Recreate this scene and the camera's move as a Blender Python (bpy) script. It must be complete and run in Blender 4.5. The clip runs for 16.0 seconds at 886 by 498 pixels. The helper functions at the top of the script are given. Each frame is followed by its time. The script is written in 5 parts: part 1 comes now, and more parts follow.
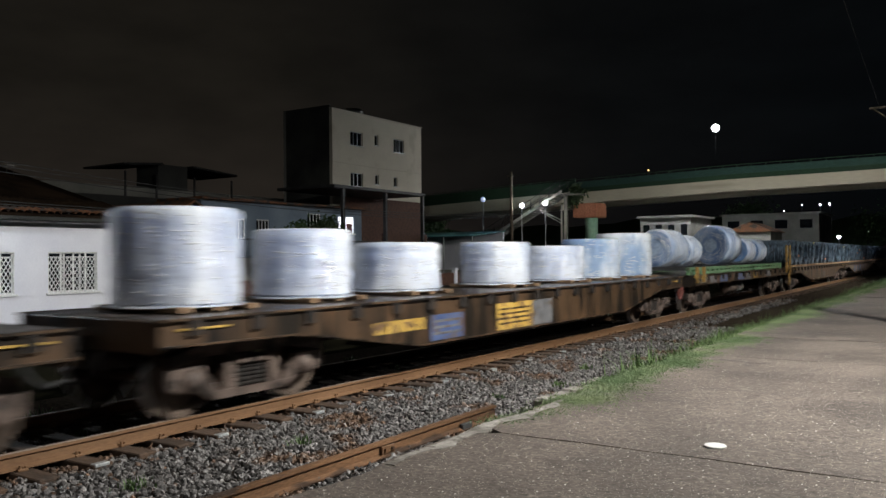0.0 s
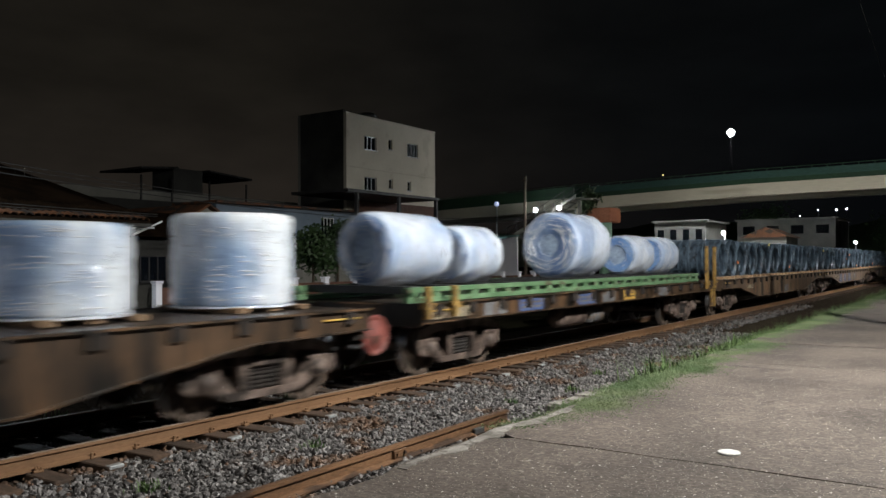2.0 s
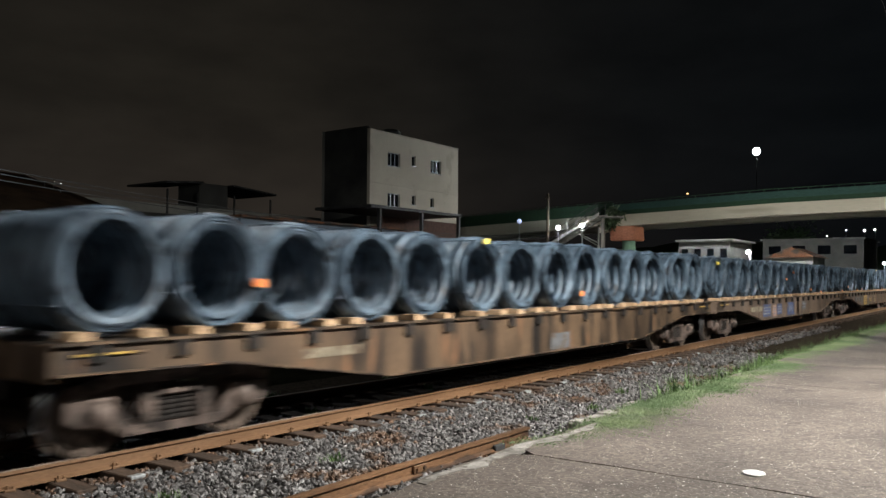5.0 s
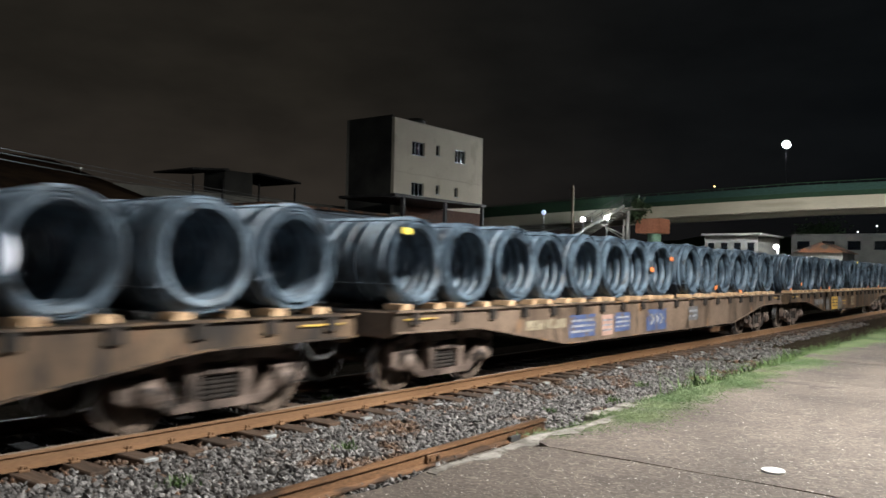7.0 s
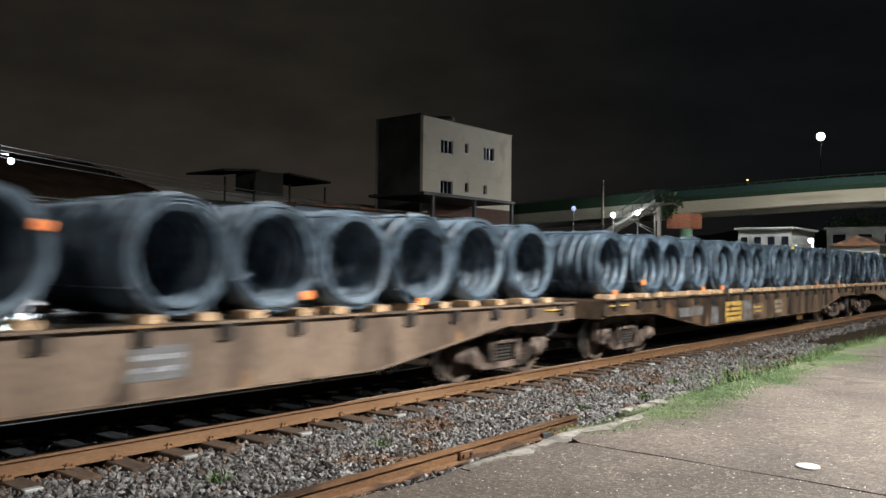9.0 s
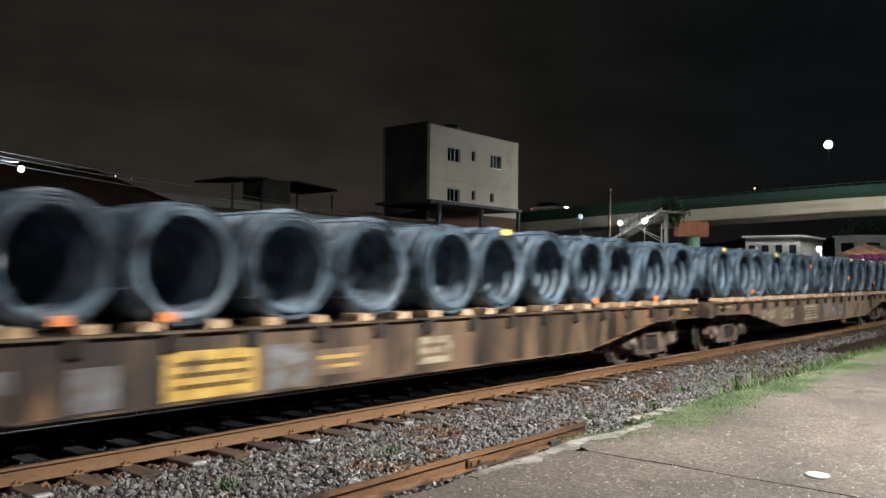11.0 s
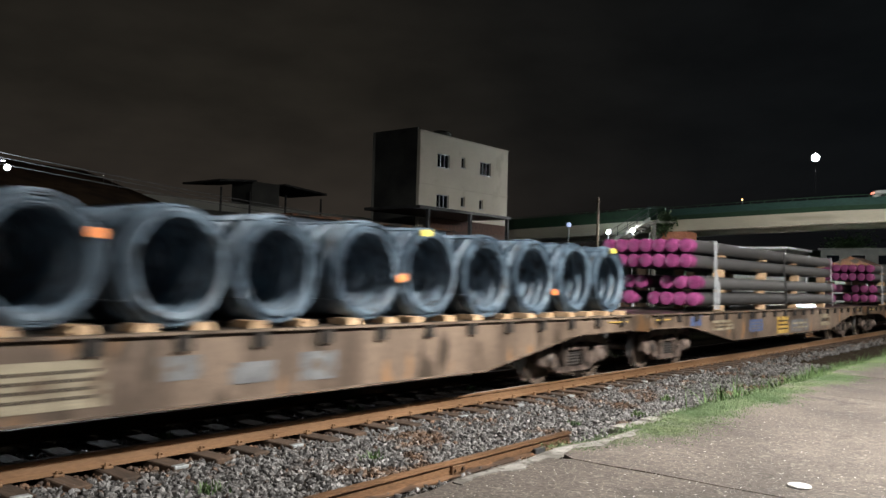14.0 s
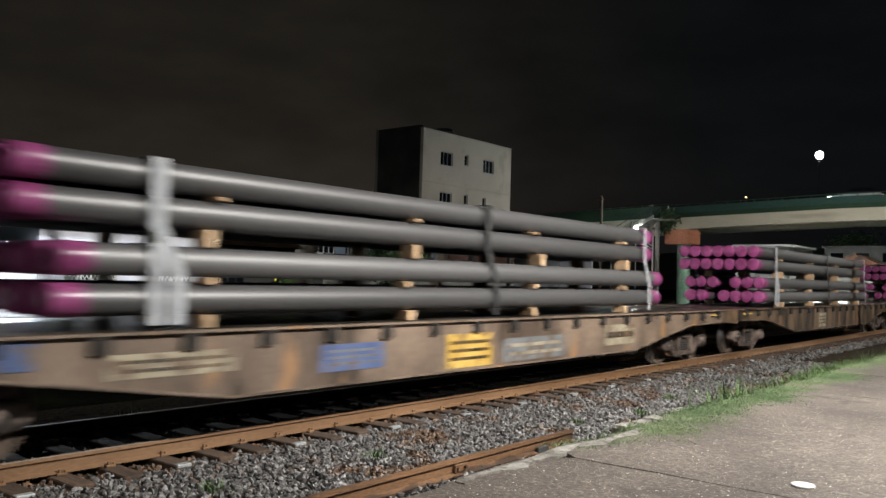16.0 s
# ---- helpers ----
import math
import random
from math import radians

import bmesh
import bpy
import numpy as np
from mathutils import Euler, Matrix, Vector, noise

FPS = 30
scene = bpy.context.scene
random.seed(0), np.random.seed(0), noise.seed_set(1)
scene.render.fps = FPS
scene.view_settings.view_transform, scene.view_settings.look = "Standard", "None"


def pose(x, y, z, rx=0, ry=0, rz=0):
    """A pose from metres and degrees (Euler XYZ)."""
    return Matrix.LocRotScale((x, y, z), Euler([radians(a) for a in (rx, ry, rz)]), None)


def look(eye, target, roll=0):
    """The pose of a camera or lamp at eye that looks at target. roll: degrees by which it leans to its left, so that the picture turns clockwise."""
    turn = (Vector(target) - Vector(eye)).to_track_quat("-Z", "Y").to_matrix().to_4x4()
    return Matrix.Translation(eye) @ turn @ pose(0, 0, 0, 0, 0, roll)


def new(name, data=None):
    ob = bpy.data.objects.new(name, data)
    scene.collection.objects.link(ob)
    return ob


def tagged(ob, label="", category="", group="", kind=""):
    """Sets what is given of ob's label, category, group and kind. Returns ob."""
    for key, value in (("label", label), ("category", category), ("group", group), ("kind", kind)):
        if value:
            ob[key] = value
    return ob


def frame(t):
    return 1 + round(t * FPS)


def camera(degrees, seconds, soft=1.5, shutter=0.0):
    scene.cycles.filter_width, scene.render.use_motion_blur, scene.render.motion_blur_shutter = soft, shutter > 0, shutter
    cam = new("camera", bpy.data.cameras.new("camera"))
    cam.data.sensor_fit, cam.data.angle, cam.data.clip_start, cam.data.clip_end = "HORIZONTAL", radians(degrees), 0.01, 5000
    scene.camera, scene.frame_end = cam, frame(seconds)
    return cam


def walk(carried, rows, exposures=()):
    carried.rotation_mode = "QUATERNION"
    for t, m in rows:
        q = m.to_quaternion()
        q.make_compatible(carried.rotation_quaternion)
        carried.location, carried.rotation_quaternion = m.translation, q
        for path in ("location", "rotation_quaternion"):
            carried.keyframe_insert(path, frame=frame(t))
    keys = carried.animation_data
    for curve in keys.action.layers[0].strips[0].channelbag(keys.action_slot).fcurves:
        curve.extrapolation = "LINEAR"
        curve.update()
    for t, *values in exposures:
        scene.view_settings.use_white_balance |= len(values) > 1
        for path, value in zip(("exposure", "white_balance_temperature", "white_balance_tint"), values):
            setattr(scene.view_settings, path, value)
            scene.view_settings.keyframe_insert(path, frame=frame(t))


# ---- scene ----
cam = camera(58.0, 16.0, shutter=0.8)
PATH = [
    (0, (-0.007, 0.027, 1.917), (-1.105, 1.698, 1.937), -0.5),
    (0.5, (-0.008, 0.051, 1.906), (-1.104, 1.723, 1.93), -0.5),
    (1, (-0.002, 0.027, 1.913), (-1.106, 1.695, 1.941), -0.3),
    (1.5, (0.005, 0.016, 1.927), (-1.11, 1.675, 1.955), -0.4),
    (2, (0.005, 0.022, 1.919), (-1.121, 1.674, 1.95), -0.3),
    (2.5, (0.007, 0.014, 1.923), (-1.132, 1.658, 1.957), -0.3),
    (3, (0.0, 0.021, 1.92), (-1.151, 1.656, 1.958), -0.2),
    (3.5, (0.002, 0.014, 1.921), (-1.16, 1.642, 1.963), -0.1),
    (4, (0.008, -0.006, 1.918), (-1.158, 1.619, 1.968), 0.1),
    (4.5, (0.007, 0.0, 1.909), (-1.161, 1.622, 1.984), 0.2),
    (6.8, (-0.002, 0.163, 1.865), (-1.208, 1.758, 1.91), 1.5),
    (7, (0.001, 0.169, 1.874), (-1.219, 1.753, 1.922), 1.2),
    (7.5, (0.042, 0.137, 1.884), (-1.203, 1.702, 1.934), 0.9),
    (8, (0.036, 0.123, 1.885), (-1.221, 1.678, 1.931), 0.8),
    (10.5, (0.045, 0.056, 1.885), (-1.249, 1.581, 1.926), 0.6),
    (11, (0.042, 0.065, 1.883), (-1.248, 1.592, 1.943), 0.7),
    (11.5, (0.043, 0.053, 1.886), (-1.244, 1.582, 1.955), 0.9),
    (12, (0.045, 0.062, 1.882), (-1.24, 1.593, 1.952), 1.1),
    (12.5, (0.04, 0.093, 1.874), (-1.239, 1.629, 1.947), 1.2),
    (13, (0.032, 0.107, 1.869), (-1.242, 1.647, 1.948), 1.4),
    (13.5, (0.041, 0.079, 1.873), (-1.228, 1.623, 1.952), 1.5),
    (14, (0.046, 0.078, 1.878), (-1.222, 1.623, 1.954), 1.6),
    (14.5, (0.043, 0.058, 1.88), (-1.224, 1.603, 1.953), 1.6),
    (15, (0.042, 0.078, 1.883), (-1.225, 1.624, 1.956), 1.7),
    (15.5, (0.041, 0.08, 1.884), (-1.227, 1.625, 1.956), 1.6),
    (16, (0.043, 0.092, 1.887), (-1.231, 1.632, 1.957), 1.6),
]
walk(cam, [(t, look(eye, target, roll)) for t, eye, target, roll in PATH],
     [(0, 0.0), (4.0, 0.1), (4.5, 0.3), (6.9, 0.72), (10.5, 0.72), (15.5, 0.72), (16, 0.52)])

# ---- light: night, lamps along the platform, a street lamp by the white house, lamps on the overpass ----
scene.view_settings.exposure = 0.0
world = bpy.data.worlds.new("night")
world.use_nodes = True
world.node_tree.nodes["Background"].inputs[0].default_value = (0.05, 0.045, 0.05, 1)
world.node_tree.nodes["Background"].inputs[1].default_value = 0.05
scene.world = world


def lamp(name, at, watts, colour, radius=0.15):
    data = bpy.data.lights.new(name, "POINT")
    data.energy, data.color, data.shadow_soft_size = watts, colour, radius
    ob = new(name, data)
    ob.location = at
    return ob


def spot(name, at, aim, watts, colour, angle, blend):
    data = bpy.data.lights.new(name, "SPOT")
    data.energy, data.color, data.shadow_soft_size, data.spot_size, data.spot_blend = watts, colour, 0.16, radians(angle), blend
    ob = new(name, data)
    ob.matrix_basis = look(at, aim)
    return ob


COOL, NEUTRAL = (0.82, 0.92, 1.0), (1.0, 0.985, 0.93)
# hooded floodlights on posts in a row along the platform, out of view to its rear
for y, watts in ((-11.0, 1800), (11.5, 16000), (34.0, 6000), (56.5, 9000), (79.0, 11000)):
    spot("platform_light", (4.0, y, 10.0), (-3.5, y + 2.5, 0.0), watts, NEUTRAL, 124, 0.8)
# Added lamp with no seen source, aimed at the overpass front to brighten it.
spot("platform_light", (6.5, 56.0, 9.0), (-24.0, 71.0, 8.0), 7000, NEUTRAL, 74, 0.6)
lamp("street_light", (-18.5, 7.5, 4.07), 740, COOL, 0.11)
lamp("overpass_light", (-20.0, 78.0, 14.0), 20000, (0.92, 0.97, 1.0), 0.5)
lamp("stair_light", (-35.2, 67.2, 6.72), 320, COOL, 0.24)
lamp("stair_light", (-32.75, 67.2, 6.83), 280, NEUTRAL, 0.24)
lamp("yard_light", (-17.6, 66.0, 4.1), 450, NEUTRAL, 0.3)

# ---- materials ----


def surf(name, a, b, scale=3.0, rough=0.7, metal=0.0, bump=0.2, fine=40.0, spots=None, stretch=(1, 1, 1), coat=0.0, dist=0.02, mix=(0.35, 0.65), more=None, speckle=(0.72, 1.2)):
    """A worn surface: two colours mixed by a broad noise, a fine noise for grain and relief, and at choice spots of a third colour."""
    m = bpy.data.materials.new(name)
    m.use_nodes = True
    n, l = m.node_tree.nodes, m.node_tree.links
    p = n["Principled BSDF"]
    tc, info = n.new("ShaderNodeTexCoord"), n.new("ShaderNodeObjectInfo")
    shift = n.new("ShaderNodeVectorMath")
    shift.operation = "MULTIPLY_ADD"
    shift.inputs[1].default_value = stretch
    spread = n.new("ShaderNodeMath")
    spread.operation = "MULTIPLY"
    spread.inputs[1].default_value = 37.0
    l.new(info.outputs["Random"], spread.inputs[0])
    l.new(tc.outputs["Object"], shift.inputs[0])
    l.new(spread.outputs[0], shift.inputs[2])

    def noise_at(sc, detail):
        t = n.new("ShaderNodeTexNoise")
        t.inputs["Scale"].default_value, t.inputs["Detail"].default_value = sc, detail
        l.new(shift.outputs[0], t.inputs["Vector"])
        return t

    def ramp(src, lo, hi, ca, cb):
        r = n.new("ShaderNodeValToRGB")
        r.color_ramp.elements[0].position, r.color_ramp.elements[1].position = lo, hi
        r.color_ramp.elements[0].color, r.color_ramp.elements[1].color = (*ca, 1), (*cb, 1)
        l.new(src, r.inputs[0])
        return r

    broad, grain = noise_at(scale, 5), noise_at(fine, 3)
    col = ramp(broad.outputs[0], mix[0], mix[1], a, b).outputs[0]
    g = ramp(grain.outputs[0], 0.3, 0.7, (speckle[0],) * 3, (speckle[1],) * 3)
    mul = n.new("ShaderNodeMix")
    mul.data_type, mul.blend_type = "RGBA", "MULTIPLY"
    mul.inputs[0].default_value = 1.0
    l.new(col, mul.inputs[6])
    l.new(g.outputs[0], mul.inputs[7])
    col = mul.outputs[2]
    for layer in (spots, more):
        if not layer:
            continue
        colour, sc, lo = layer
        t = noise_at(sc, 6)
        r = ramp(t.outputs[0], lo, lo + 0.06, (0, 0, 0), (1, 1, 1))
        mx = n.new("ShaderNodeMix")
        mx.data_type = "RGBA"
        l.new(r.outputs[0], mx.inputs[0])
        l.new(col, mx.inputs[6])
        mx.inputs[7].default_value = (*colour, 1)
        col = mx.outputs[2]
    l.new(col, p.inputs["Base Color"])
    rr = n.new("ShaderNodeMapRange")
    rr.inputs["To Min"].default_value, rr.inputs["To Max"].default_value = max(rough - 0.15, 0.05), min(rough + 0.12, 1)
    l.new(broad.outputs[0], rr.inputs[0])
    l.new(rr.outputs[0], p.inputs["Roughness"])
    p.inputs["Metallic"].default_value = metal
    if rough > 0.92:
        p.inputs["Specular IOR Level"].default_value = 0.0
    p.inputs["Coat Weight"].default_value = coat
    if bump:
        bn = n.new("ShaderNodeBump")
        bn.inputs["Strength"].default_value, bn.inputs["Distance"].default_value = bump, dist
        l.new(grain.outputs[0], bn.inputs["Height"])
        l.new(bn.outputs[0], p.inputs["Normal"])
    return m


def glow(name, colour, strength):
    m = bpy.data.materials.new(name)
    m.use_nodes = True
    p = m.node_tree.nodes["Principled BSDF"]
    p.inputs["Base Color"].default_value = (0.8, 0.8, 0.8, 1)
    p.inputs["Emission Color"].default_value = (*colour, 1)
    p.inputs["Emission Strength"].default_value = strength
    return m


def glass(name, tint):
    m = bpy.data.materials.new(name)
    m.use_nodes = True
    p = m.node_tree.nodes["Principled BSDF"]
    p.inputs["Base Color"].default_value = (*tint, 1)
    p.inputs["Roughness"].default_value, p.inputs["IOR"].default_value = 0.08, 1.5
    return m


M = dict(
    sill=surf("rusty_wagon_side", (0.03, 0.02, 0.014), (0.135, 0.085, 0.05), 1.5, 0.6, 0.1, 0.3, 30, ((0.016, 0.012, 0.010), 1.9, 0.56), stretch=(1, 1.25, 0.3), mix=(0.40, 0.60), more=((0.18, 0.095, 0.05), 2.1, 0.61)),
    sill_grey=surf("dusty_wagon_side", (0.08, 0.055, 0.040), (0.20, 0.142, 0.104), 1.3, 0.6, 0.1, 0.3, 30, ((0.045, 0.03, 0.02), 1.7, 0.59), stretch=(1, 1.0, 0.4), mix=(0.36, 0.64), more=((0.25, 0.135, 0.065), 1.8, 0.62)),
    sill_dark=surf("dark_rusty_wagon_side", (0.018, 0.014, 0.011), (0.10, 0.058, 0.032), 1.5, 0.45, 0.2, 0.3, 30, ((0.010, 0.008, 0.007), 1.8, 0.56), stretch=(1, 1.25, 0.3), mix=(0.38, 0.62), more=((0.15, 0.082, 0.042), 2.1, 0.60)),
    under=surf("grimy_underframe", (0.010, 0.008, 0.007), (0.028, 0.02, 0.016), 3, 0.85, 0.1, 0.3, 30),
    deck=surf("worn_steel_deck", (0.035, 0.028, 0.024), (0.10, 0.08, 0.068), 1.6, 0.34, 0.35, 0.2, 30, ((0.02, 0.015, 0.012), 2.2, 0.55), stretch=(1, 0.5, 1)),
    cast=surf("dusty_cast_steel", (0.055, 0.038, 0.031), (0.185, 0.135, 0.112), 3, 0.65, 0.1, 0.35, 40, ((0.02, 0.013, 0.010), 4, 0.52)),
    wheel=surf("wheel_steel", (0.06, 0.043, 0.033), (0.13, 0.095, 0.073), 4, 0.7, 0.3, 0.2, 40),
    tread=surf("polished_tread", (0.55, 0.55, 0.57), (0.7, 0.7, 0.72), 4, 0.3, 1.0, 0.05, 40),
    rail=surf("rusty_rail", (0.145, 0.077, 0.038), (0.225, 0.127, 0.066), 1.5, 0.6, 0.2, 0.2, 60, stretch=(1, 0.25, 1), speckle=(0.85, 1.12)),
    railhead=surf("worn_rail_head", (0.22, 0.16, 0.12), (0.33, 0.26, 0.21), 1.5, 0.75, 0.2, 0.1, 60, stretch=(1, 0.2, 1)),
    ochre=surf("dull_ochre_paint", (0.22, 0.125, 0.03), (0.36, 0.22, 0.06), 4, 0.6, 0, 0.1, 50, ((0.10, 0.06, 0.03), 5, 0.55)),
    sleeper=surf("dark_tarred_timber", (0.032, 0.02, 0.013), (0.08, 0.048, 0.03), 3, 0.9, 0, 0.5, 25, stretch=(0.3, 1, 1)),
    stone=surf("ballast_stone", (0.04, 0.037, 0.037), (0.155, 0.146, 0.142), 12, 0.42, 0, 0.4, 60, ((0.085, 0.052, 0.034), 1.1, 0.56), more=((0.50, 0.50, 0.49), 9, 0.72)),
    rust_stone=surf("rust_stained_stone", (0.05, 0.03, 0.02), (0.15, 0.085, 0.052), 12, 0.6, 0, 0.4, 60, ((0.03, 0.02, 0.016), 5, 0.56)),
    loose=surf("old_rail_rust", (0.075, 0.038, 0.018), (0.19, 0.098, 0.047), 2.2, 0.6, 0.2, 0.35, 50, ((0.04, 0.022, 0.013), 3.0, 0.55), stretch=(1, 0.3, 1.5)),
    ballast=surf("ballast_bed", (0.02, 0.016, 0.012), (0.055, 0.043, 0.033), 14, 0.95, 0, 0.8, 55),
    soil=surf("dark_soil", (0.004, 0.004, 0.003), (0.014, 0.013, 0.008), 0.6, 0.95, 0, 0.6, 12),
    kerb=surf("pale_broken_concrete", (0.11, 0.098, 0.085), (0.30, 0.28, 0.255), 4, 0.9, 0, 0.6, 30, ((0.09, 0.078, 0.066), 7, 0.55)),
    crack=surf("dark_joint", (0.02, 0.018, 0.015), (0.05, 0.045, 0.04), 5, 0.95, 0, 0.3, 40),
    grass=surf("grass_green", (0.035, 0.075, 0.018), (0.095, 0.155, 0.045), 2.2, 0.7, 0, 0, 30),
    drygrass=surf("pale_grass", (0.11, 0.175, 0.075), (0.22, 0.28, 0.145), 0.9, 0.85, 0, 0, 30),
    leaf=surf("dark_leaf", (0.02, 0.045, 0.015), (0.05, 0.09, 0.03), 2.2, 0.6, 0, 0, 30),
    bark=surf("bark", (0.05, 0.035, 0.025), (0.11, 0.085, 0.06), 8, 0.9, 0, 0.5, 30),
    chock=surf("pale_softwood", (0.36, 0.23, 0.13), (0.56, 0.385, 0.24), 5, 0.8, 0, 0.2, 50, stretch=(1, 0.3, 1)),
    timber=surf("weathered_timber", (0.13, 0.08, 0.045), (0.24, 0.155, 0.09), 4, 0.85, 0, 0.3, 40),
    wire=surf("dark_wire_rod", (0.034, 0.053, 0.076), (0.12, 0.172, 0.228), 3.2, 0.5, 0.1, 0.3, 60, ((0.016, 0.022, 0.03), 3.5, 0.57), stretch=(3, 1, 1)),
    green=surf("green_painted_cradle", (0.07, 0.15, 0.07), (0.14, 0.25, 0.13), 2, 0.7, 0, 0.2, 40, ((0.07, 0.06, 0.035), 4, 0.58)),
    yellow=surf("worn_yellow_paint", (0.44, 0.27, 0.05), (0.60, 0.39, 0.10), 4, 0.6, 0, 0.1, 50, ((0.16, 0.095, 0.05), 5, 0.56)),
    cream=surf("faded_cream_paint", (0.20, 0.165, 0.115), (0.36, 0.31, 0.22), 4, 0.7, 0, 0.1, 50, ((0.13, 0.09, 0.06), 5, 0.52)),
    blue=surf("worn_blue_paint", (0.045, 0.07, 0.165), (0.08, 0.115, 0.235), 4, 0.6, 0, 0.1, 50, ((0.11, 0.085, 0.08), 5, 0.55)),
    greyblue=surf("faded_grey_paint", (0.095, 0.095, 0.10), (0.17, 0.17, 0.178), 4, 0.7, 0, 0.1, 50, ((0.10, 0.072, 0.05), 5, 0.53)),
    white=surf("white_lettering", (0.50, 0.50, 0.49), (0.70, 0.70, 0.68), 6, 0.7, 0, 0, 50),
    faded=surf("faded_white_paint", (0.20, 0.21, 0.23), (0.34, 0.35, 0.38), 4, 0.7, 0, 0.1, 50, ((0.10, 0.10, 0.13), 6, 0.54)),
    pink=surf("faded_red_paint", (0.36, 0.22, 0.18), (0.46, 0.30, 0.25), 4, 0.7, 0, 0.1, 50),
    red=surf("worn_red_paint", (0.13, 0.03, 0.025), (0.24, 0.07, 0.055), 4, 0.6, 0, 0.1, 50, ((0.07, 0.03, 0.022), 6, 0.54)),
    orange=surf("orange_tag", (0.85, 0.22, 0.06), (0.95, 0.32, 0.10), 4, 0.5, 0, 0, 50),
    ylabel=surf("yellow_tag", (0.80, 0.62, 0.08), (0.88, 0.72, 0.16), 4, 0.5, 0, 0, 50),
    steelpipe=surf("grey_pipe_steel", (0.085, 0.082, 0.083), (0.142, 0.138, 0.139), 0.8, 0.52, 0.5, 0.0, 40, stretch=(1, 0.06, 1), speckle=(0.93, 1.05)),
    purple=surf("magenta_end_cap", (0.15, 0.026, 0.088), (0.29, 0.06, 0.18), 4, 0.35, 0, 0.05, 30, coat=0.4),
    strap=surf("white_strap", (0.30, 0.31, 0.33), (0.42, 0.43, 0.45), 4, 0.6, 0, 0.1, 50),
    black=surf("black_rubber", (0.012, 0.012, 0.013), (0.03, 0.03, 0.03), 4, 0.7, 0, 0.1, 50),
    wall_white=surf("white_limewash", (0.70, 0.70, 0.78), (0.79, 0.79, 0.85), 0.8, 0.9, 0, 0.03, 18, ((0.60, 0.60, 0.66), 0.9, 0.68), speckle=(0.97, 1.02)),
    wall_cream=surf("cream_render", (0.48, 0.44, 0.36), (0.56, 0.52, 0.43), 0.3, 0.9, 0, 0.05, 12, ((0.43, 0.39, 0.31), 0.4, 0.63), speckle=(0.94, 1.04)),
    wall_grey=surf("bare_grey_render", (0.17, 0.17, 0.155), (0.26, 0.255, 0.23), 0.4, 0.95, 0, 0.05, 10, speckle=(0.9, 1.06)),
    wall_blue=surf("pale_blue_render", (0.13, 0.17, 0.23), (0.20, 0.25, 0.31), 0.5, 0.9, 0, 0.05, 12, speckle=(0.94, 1.04)),
    wall_side=surf("smooth_grey_render", (0.36, 0.36, 0.33), (0.46, 0.455, 0.42), 0.4, 0.95, 0, 0.05, 10, speckle=(0.9, 1.06)),
    # Dark grey, also put on the apartment's side wall in place of shade.
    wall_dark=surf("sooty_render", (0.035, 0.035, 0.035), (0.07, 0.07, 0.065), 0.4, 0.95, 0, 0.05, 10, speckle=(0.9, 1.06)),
    brick=surf("red_brick", (0.07, 0.033, 0.022), (0.125, 0.06, 0.04), 6, 0.9, 0, 0.3, 30),
    # Near-black tile: shade on the white house's upper roof put into the colour.
    blacktile=surf("mossy_roof", (0.009, 0.0065, 0.005), (0.022, 0.014, 0.009), 1.2, 0.95, 0, 0.3, 30),
    tile=surf("clay_roof_tile", (0.07, 0.030, 0.012), (0.18, 0.068, 0.025), 1.2, 0.85, 0, 0.3, 30, ((0.026, 0.02, 0.016), 1.3, 0.52)),
    beam=surf("overpass_concrete", (0.44, 0.41, 0.32), (0.55, 0.51, 0.41), 0.12, 0.9, 0, 0.05, 6, ((0.37, 0.335, 0.26), 0.16, 0.6), stretch=(0.25, 1, 2.5), speckle=(0.93, 1.05)),
    parapet=surf("green_painted_parapet", (0.010, 0.034, 0.016), (0.020, 0.058, 0.028), 0.3, 0.8, 0, 0.1, 8, stretch=(0.4, 1, 2)),
    teal_rail=surf("teal_painted_parapet", (0.016, 0.052, 0.044), (0.03, 0.082, 0.07), 0.3, 0.8, 0, 0.1, 8, stretch=(0.4, 1, 2)),
    terracotta=surf("terracotta_paint", (0.42, 0.16, 0.09), (0.52, 0.22, 0.13), 0.6, 0.85, 0, 0.2, 10),
    paintgreen=surf("mint_green_paint", (0.22, 0.40, 0.28), (0.32, 0.50, 0.37), 0.8, 0.85, 0, 0.2, 10),
    dark=surf("dark_metal", (0.02, 0.02, 0.022), (0.05, 0.05, 0.05), 2, 0.6, 0.3, 0.1, 30),
    zinc=surf("galvanised_steel", (0.38, 0.40, 0.41), (0.50, 0.52, 0.53), 4, 0.5, 0.6, 0.1, 30),
    teal=surf("teal_tarpaulin", (0.05, 0.17, 0.18), (0.09, 0.25, 0.25), 1.2, 0.7, 0, 0.3, 6),
    soot=surf("matt_black_paint", (0.002, 0.002, 0.002), (0.005, 0.005, 0.005), 4, 0.95, 0, 0.1, 50),
    frame=surf("white_window_paint", (0.66, 0.66, 0.65), (0.78, 0.78, 0.77), 3, 0.6, 0, 0.05, 30),
    pane=glass("dark_glass", (0.006, 0.008, 0.012)),
    asphalt=surf("asphalt", (0.04, 0.04, 0.042), (0.07, 0.07, 0.07), 1.2, 0.9, 0, 0.4, 30),
    carpaint=surf("white_car_paint", (0.66, 0.68, 0.70), (0.74, 0.75, 0.77), 2, 0.35, 0.0, 0, 30, coat=0.5),
    bulb=glow("lit_lamp", (0.93, 0.97, 1.0), 30.0),
    bulb_dim=glow("dim_globe", (0.35, 0.45, 0.8), 0.6),
